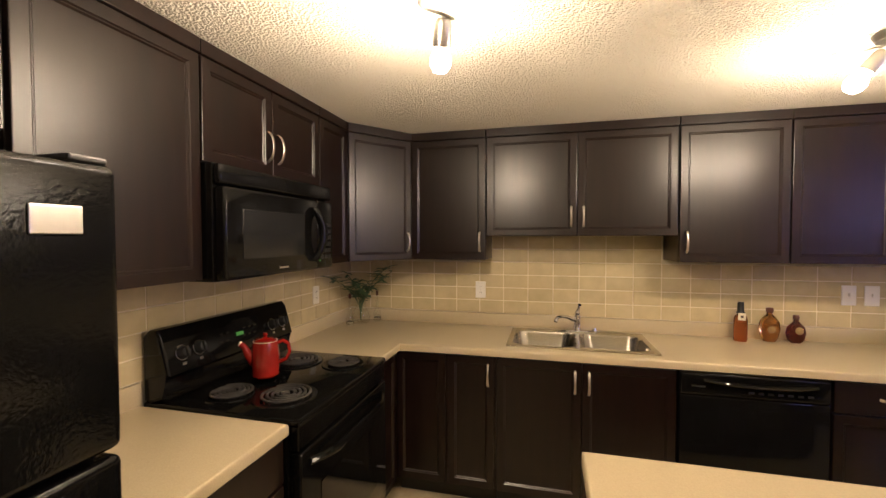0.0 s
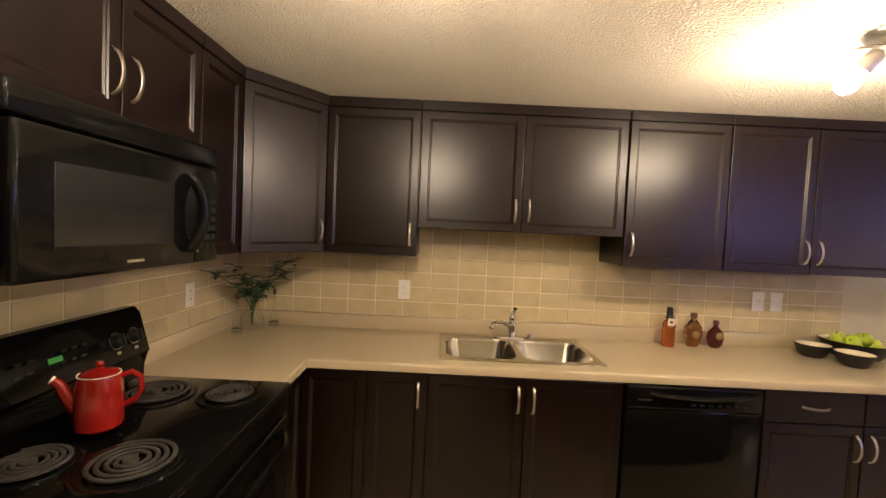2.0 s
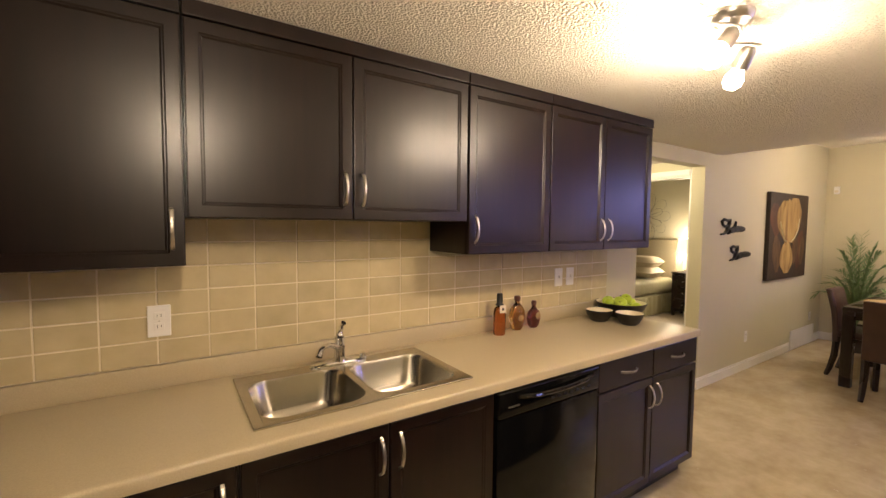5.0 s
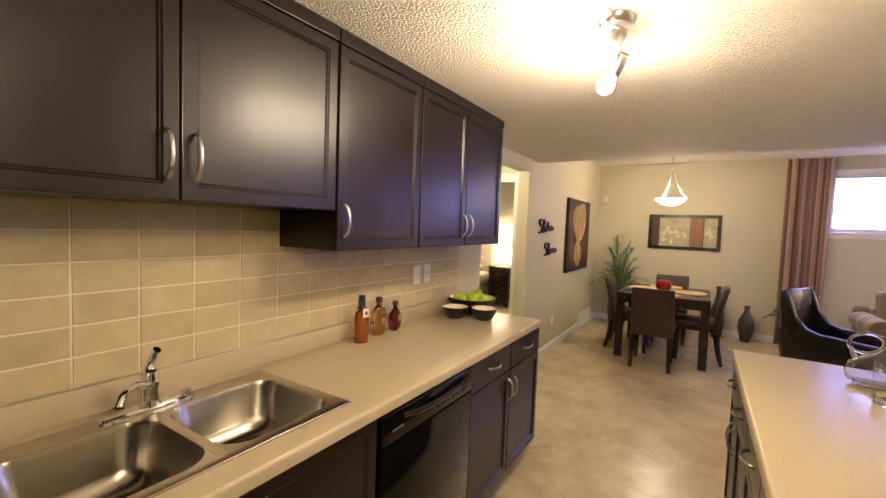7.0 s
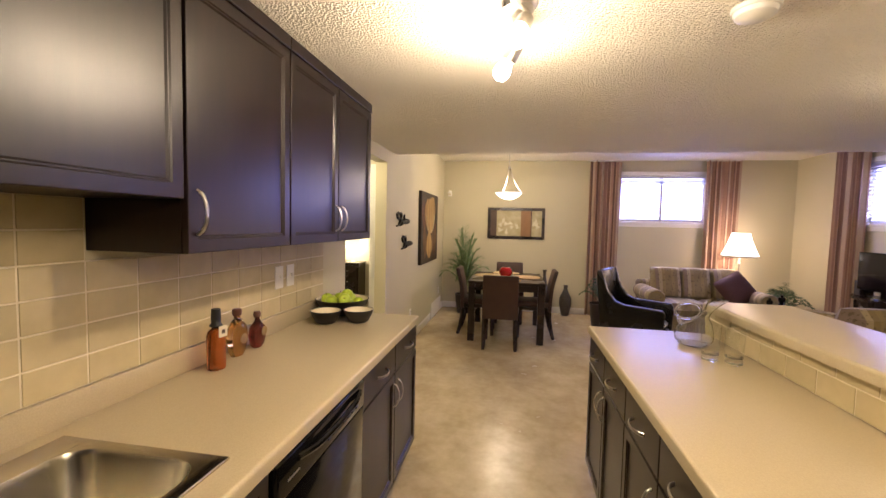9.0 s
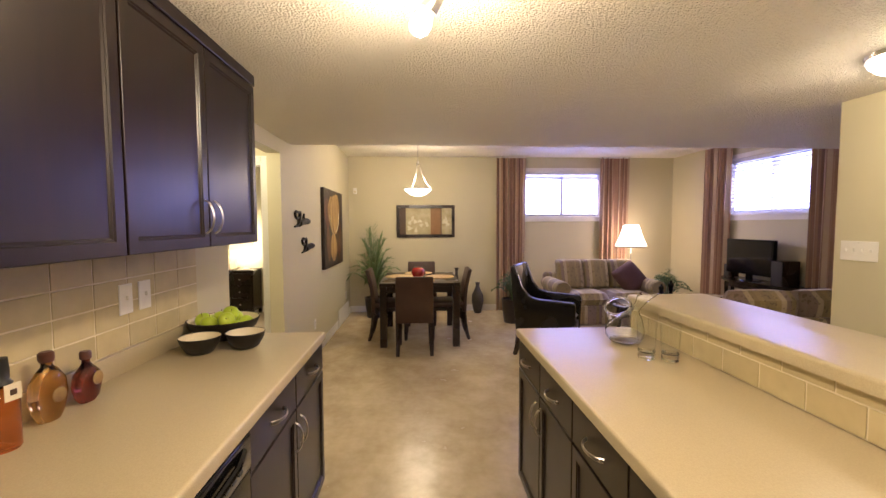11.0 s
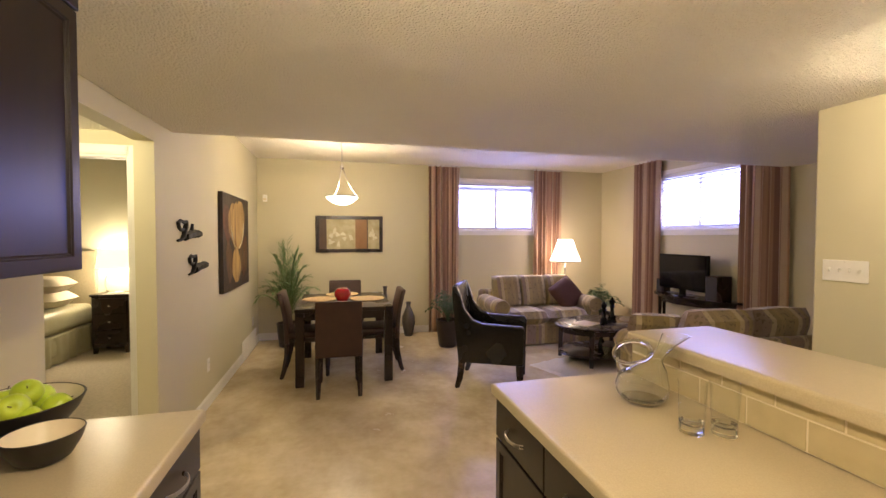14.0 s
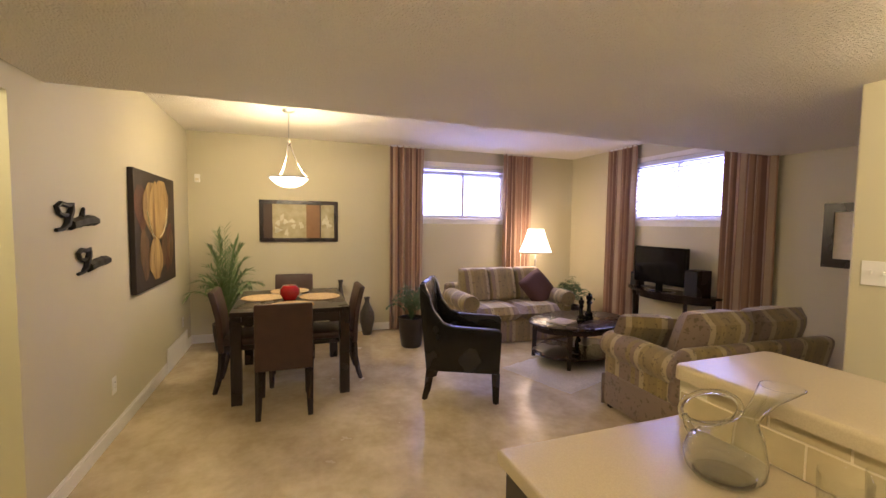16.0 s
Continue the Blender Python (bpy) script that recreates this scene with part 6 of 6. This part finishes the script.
def coffee_table():
    t = thing("coffee_table", "dark oval wooden coffee table with lower shelf", "coffee table", (5.42, -0.83, 0.0), 8)
    a, b = 0.43, 0.62
    part("tabletop", lathe([(0, 0.465), (0.97, 0.465), (1.0, 0.458), (1.0, 0.442), (0.97, 0.435), (0, 0.435)], 56, sx=a, sy=b), "dark_wood", t, smooth=True)
    part("apron", lathe([(0.90, 0.435), (0.90, 0.375), (0.86, 0.375), (0.86, 0.435)], 48, sx=a, sy=b), "dark_wood", t)
    part("shelf", lathe([(0, 0.135), (0.9, 0.135), (0.92, 0.125), (0.9, 0.115), (0, 0.115)], 48, sx=a, sy=b), "dark_wood", t, smooth=True)
    for sx in (-1, 1):
        for sy in (-1, 1):
            part("leg", square_leg([(sx * a * 0.62, sy * b * 0.64, 0.435), (sx * a * 0.64, sy * b * 0.66, 0.025)], [0.04, 0.03]), "dark_wood", t)


coffee_table()


def chess_piece(label, loc, h, knight=False):
    t = thing("chess_ornament", label, "ornament", loc, 40, "large black chess ornaments")
    k = h / 0.27
    if knight:
        part("base", lathe([(0, 0), (0.05 * k, 0), (0.05 * k, 0.03 * k), (0.035 * k, 0.05 * k), (0.02 * k, 0.07 * k)], 20), "black", t, smooth=True)
        part("head", flat_shape([(-0.03 * k, 0.06 * k), (0.03 * k, 0.06 * k), (0.035 * k, 0.14 * k), (0.01 * k, 0.25 * k), (-0.015 * k, 0.27 * k), (-0.05 * k, 0.19 * k), (-0.045 * k, 0.16 * k), (-0.015 * k, 0.17 * k)], 0.015, 0.03), "black", t)
    else:
        part("body", lathe([(0, 0), (0.045 * k, 0), (0.047 * k, 0.02 * k), (0.036 * k, 0.04 * k), (0.04 * k, 0.055 * k), (0.022 * k, 0.08 * k), (0.017 * k, 0.15 * k), (0.034 * k, 0.17 * k), (0.02 * k, 0.18 * k), (0.032 * k, 0.21 * k), (0.03 * k, 0.235 * k), (0.012 * k, 0.245 * k), (0.014 * k, 0.262 * k), (0, 0.27 * k)], 20), "black", t, smooth=True)


chess_piece("black turned chess king ornament on the coffee table", (5.30, -0.76, 0.4655), 0.27)
chess_piece("taller black chess queen ornament on the coffee table", (5.38, -0.93, 0.4655), 0.30)
chess_piece("black chess knight ornament on the lower shelf", (5.27, -0.70, 0.1355), 0.20, True)
mg = thing("magazine", "magazine lying on the coffee table", "magazine", (5.35, -0.55, 0.4655), 25)
part("cover", box(-0.11, 0.11, -0.14, 0.14, 0.006, 0.009, 0.001), "magazine", mg)
part("pages", box(-0.108, 0.108, -0.138, 0.138, 0, 0.006), "label", mg)


def floor_lamp():
    t = thing("floor_lamp", "slim glass-stemmed lamp with lit white flared shade", "lamp", (7.0, -1.25, 0))
    part("base", lathe([(0, 0.03), (0.05, 0.028), (0.13, 0.014), (0.135, 0)], 28), "nickel", t, smooth=True)
    part("stem", lathe([(0.012, 0.025), (0.012, 0.5), (0.018, 0.52), (0.012, 0.54), (0.011, 0.95), (0.02, 0.97), (0.02, 1.0), (0.008, 1.02), (0.008, 1.16), (0, 1.16)], 16), "nickel", t, "slim pale stem", True)
    sh = [(0.232, 1.09), (0.238, 1.115), (0.20, 1.20), (0.155, 1.32), (0.118, 1.445), (0.115, 1.45)]
    s = part("shade", lathe(sh + [(r - 0.003, z) for r, z in sh[::-1]], 36), "shade", t, "white flared bell shade, lit", True)
    s.visible_shadow = False
    part("trim", lathe([(0.236, 1.088), (0.242, 1.09), (0.243, 1.112), (0.237, 1.114)], 36), "label", s, "pale band at the hem")
    lamp("floor_lamp", "POINT", pose(7.0, -1.25, 1.25), K_LAMP, (1, 0.62, 0.36), 0.05)


floor_lamp()


def curtain(loc, rz, w, label, seed):
    """Pleated floor-length panel; local x along the wall, -y into the room."""
    t = thing("curtain", label, "curtain", loc, rz, "striped floor-length curtains")
    bm = bmesh.new()
    uv = bm.loops.layers.uv.new("cloth")
    nx, folds = 72, 5.5
    rnd = random.Random(seed)
    ph = rnd.uniform(0, 6)
    zs = [0.012, 0.3, 0.8, 1.4, 2.0, 2.45, 2.56, 2.594]
    rows, along = [], []
    for z in zs:
        u_top = z / 2.594
        amp = 0.045 * (1 - 0.35 * u_top)
        row, s, prev = [], [0.0], None
        for i in range(nx + 1):
            u = i / nx
            a = 2 * math.pi * folds * u + ph + 0.5 * math.sin(2.3 * u * 6.28 + seed)
            x = w * u * (1 + 0.06 * (1 - u_top) * math.sin(3 * u + seed)) + 0.012 * math.sin(2 * a)
            y = -0.075 - amp * math.sin(a) * (0.75 + 0.25 * math.sin(5 * u + seed))
            row.append(bm.verts.new((x, y, z)))
        rows.append(row)
    for r, (a, b) in enumerate(zip(rows, rows[1:])):
        for i in range(nx):
            f = bm.faces.new((a[i], a[i + 1], b[i + 1], b[i]))
            for lp, (uu, vv) in zip(f.loops, ((i, r), (i + 1, r), (i + 1, r + 1), (i, r + 1))):
                lp[uv].uv = (uu / nx * 1.1, vv / len(zs))
    ob = part("cloth", bm, "curtain", t, smooth=True)
    so = ob.modifiers.new("thickness", "SOLIDIFY")
    so.thickness, so.offset = 0.004, 0
    part("heading_track", box(-0.01, w + 0.01, -0.09, -0.06, 2.575, 2.599), "white", t)


curtain((EAST, 0.92, 0), -90, 0.49, "rust and tan striped curtain beside the east window", 1)
curtain((EAST, -0.86, 0), -90, 0.50, "rust and tan striped curtain near the lamp", 2)
curtain((6.46, SOUTH, 0), 180, 0.48, "rust and tan striped curtain near the corner", 3)
curtain((4.76, SOUTH, 0), 180, 0.50, "brown striped curtain beside the south window", 4)


def console():
    t = thing("console_table", "dark half-round wooden console table", "table", (5.33, SOUTH + 0.002 + 0.015, 0), 0)
    n = 24
    def half(r0, r1, z0, z1):
        bm = bmesh.new()
        ring = [(r0 * math.cos(math.pi * i / n), r1 * math.sin(math.pi * i / n)) for i in range(n + 1)]
        lo, hi = [bm.verts.new((x, y, z0)) for x, y in ring], [bm.verts.new((x, y, z1)) for x, y in ring]
        bm.faces.new(lo[::-1]), bm.faces.new(hi)
        for i in range(n + 1):
            j = (i + 1) % (n + 1)
            bm.faces.new((lo[i], lo[j], hi[j], hi[i]))
        return bm
    part("tabletop", half(0.63, 0.40, 0.725, 0.75), "dark_wood", t)
    part("apron", half(0.58, 0.36, 0.655, 0.725), "dark_wood", t)
    for x, y in ((-0.53, 0.05), (0.53, 0.05), (-0.36, 0.27), (0.36, 0.27)):
        part("leg", square_leg([(x, y, 0.70), (x, y, 0)], [0.03, 0.02]), "dark_wood", t)


console()
tv = thing("television", "black flat-screen television standing on the console", "television", (5.36, -1.93, 0.7505), 180)
part("stand", lathe([(0, 0.012), (0.95, 0.012), (1.0, 0.0)], 28, sx=0.17, sy=0.10), "black", tv, smooth=True)
part("neck", box(-0.04, 0.04, -0.015, 0.015, 0.01, 0.09), "black", tv)
bz = part("bezel", box(-0.37, 0.37, -0.02, 0.03, 0.08, 0.52, 0.006), "black", tv)
part("screen", box(-0.345, 0.345, -0.0225, -0.0195, 0.115, 0.50), "tv_screen", bz, "switched-off dark screen")
sp = thing("loudspeaker", "dark wooden bookshelf loudspeaker on the console", "loudspeaker", (4.90, -1.98, 0.7505), 180)
part("cabinet", box(-0.085, 0.085, -0.10, 0.10, 0, 0.29, 0.004), "dark_wood", sp)
part("grille", box(-0.075, 0.075, -0.106, -0.100, 0.012, 0.278, 0.002), "black_matte", sp)
sp2 = thing("loudspeaker", "small dark loudspeaker at the console's other end", "loudspeaker", (5.80, -2.04, 0.7505), 180)
part("cabinet", box(-0.05, 0.05, -0.07, 0.07, 0, 0.17, 0.004), "dark_wood", sp2)
part("grille", box(-0.043, 0.043, -0.075, -0.07, 0.01, 0.16, 0.002), "black_matte", sp2)

framed("framed_print", "dark-framed print with a pale mount on the wall", "picture", (3.88, SOUTH, 1.18), 180, 0.55, 0.55, 0.075, "dark_wood", "label", "pale paper mount")


# ---- bedroom seen through the doorway ----
def bed():
    t = thing("bed", "double bed with sage green satin cover, neatly made", "bed", (7.44, 6.10, 0), 0)
    part("box_spring", box(-2.0, 0, -0.70, 0.70, 0.10, 0.36, 0.03, 3), "bedding", t, smooth=True)
    part("mattress", box(-2.02, 0, -0.72, 0.72, 0.36, 0.62, 0.07, 4), "bedding", t, smooth=True)
    bm = bmesh.new()
    n = 90
    lo, hi = [], []
    for i in range(n + 1):
        x = -2.0 + 2.0 * i / n
        y = -0.705 - 0.010 * math.sin(i * 0.9) - 0.008 * math.sin(i * 0.31)
        lo.append(bm.verts.new((x, y - 0.012 * math.sin(i * 0.55), 0.02)))
        hi.append(bm.verts.new((x, -0.703, 0.33)))
    for i in range(n):
        bm.faces.new((lo[i], lo[i + 1], hi[i + 1], hi[i]))
    part("bed_skirt", bm, "bedding", t, "gathered sage bed skirt", True)
    for x in (-1.85, -0.1):
        for y in (-0.6, 0.6):
            part("foot", box(x - 0.03, x + 0.03, y - 0.03, y + 0.03, 0, 0.10), "dark_wood", t)
    part("headboard", box(0.0, 0.055, -0.74, 0.80, 0.30, 1.30, 0.02, 3), "headboard", t, "upholstered olive headboard", True)
    return t


bed()
for i, (z, lab) in enumerate(((0.625, "flat cream pillow under another on the bed"), (0.80, "cream satin pillow stacked on top"))):
    p = thing("pillow", lab, "pillow", (7.02, 5.80, z), 90 + 4 * i, "stacked pillows on the bed")
    part("pad", cushion(0.72, 0.48, 0.20, 0.35), "pillow", p, smooth=True)
p = thing("pillow", "cream pillow leaning at the far side of the bed", "pillow", (7.05, 6.48, 0.625), 90, "stacked pillows on the bed")
part("pad", cushion(0.72, 0.48, 0.16, 0.35), "pillow", p, smooth=True)

ns = thing("nightstand", "dark wooden three-drawer nightstand with pale knobs", "nightstand", (7.13, 5.265, 0), -90)
part("body", box(0.0, 0.40, 0.0, 0.355, 0.09, 0.73, 0.004), "dark_wood", ns)
part("top", box(-0.015, 0.415, -0.02, 0.36, 0.73, 0.755, 0.004), "dark_wood", ns)
for i in range(3):
    d = part("drawer", panel_front(0.36, 0.185, 0.0, 0.016, x=0.02, z=0.12 + i * 0.2), "dark_wood", ns)
    part("knob", lathe([(0, 0.022), (0.011, 0.02), (0.013, 0.013), (0.006, 0.006), (0.006, 0)], 14), "nickel", d, "pale round knob", True, pose(0.20, -0.016, 0.212 + i * 0.2, 90, 0, 0))
for x in (0.025, 0.375):
    for y in (0.025, 0.33):
        part("leg", box(x - 0.02, x + 0.02, y - 0.02, y + 0.02, 0, 0.09), "dark_wood", ns)

bl = thing("bedside_lamp", "bedside lamp with curved metal arm and lit shade", "lamp", (7.31, 5.08, 0.7555))
part("base", lathe([(0, 0.02), (0.06, 0.018), (0.085, 0.008), (0.088, 0)], 24), "nickel", bl, smooth=True)
part("arm", tube([(0, 0, 0.015), (-0.0, 0.10, 0.03), (0.0, 0.13, 0.12), (0, 0.09, 0.24), (0, 0.03, 0.30), (0, 0.02, 0.36)], 0.007, 8), "nickel", bl, "curved nickel arm", True)
sh = [(0.185, 0.32), (0.155, 0.575)]
s = part("shade", lathe(sh + [(r - 0.004, z) for r, z in sh[::-1]], 32), "bed_shade", bl, "cream tapered drum shade, lit", True, pose(0, 0.02, 0))
s.visible_shadow = False
lamp("bedside_lamp", "POINT", pose(7.31, 5.10, 1.18), K_BED, (1, 0.80, 0.50), 0.08)

fa = thing("wire_flower", "large dark wire flower hanging above the headboard", "wall art", (7.495, 5.95, 1.72), -90)
part("centre", lathe([(0, 0.03), (0.03, 0.025), (0.045, 0.0)], 18), "wire", fa, "dark domed centre", True, pose(0, 0, 0, 90, 0, 0))
for ring, (n, r0, ln, hw) in enumerate(((9, 0.03, 0.40, 0.12), (7, 0.03, 0.28, 0.09))):
    for i in range(n):
        a = 2 * math.pi * (i + 0.4 * ring) / n
        pts = []
        for k in range(17):
            u = k / 16 * 2 * math.pi
            rr = r0 + ln * (1 - math.cos(u)) / 2
            side = hw * math.sin(u) * (0.35 + 0.65 * (1 - math.cos(u)) / 2)
            pts.append((rr * math.cos(a) - side * math.sin(a), -0.012 - 0.02 * ring, rr * math.sin(a) + side * math.cos(a)))
        part("petal", tube(pts, 0.0016, 5), "wire", fa)
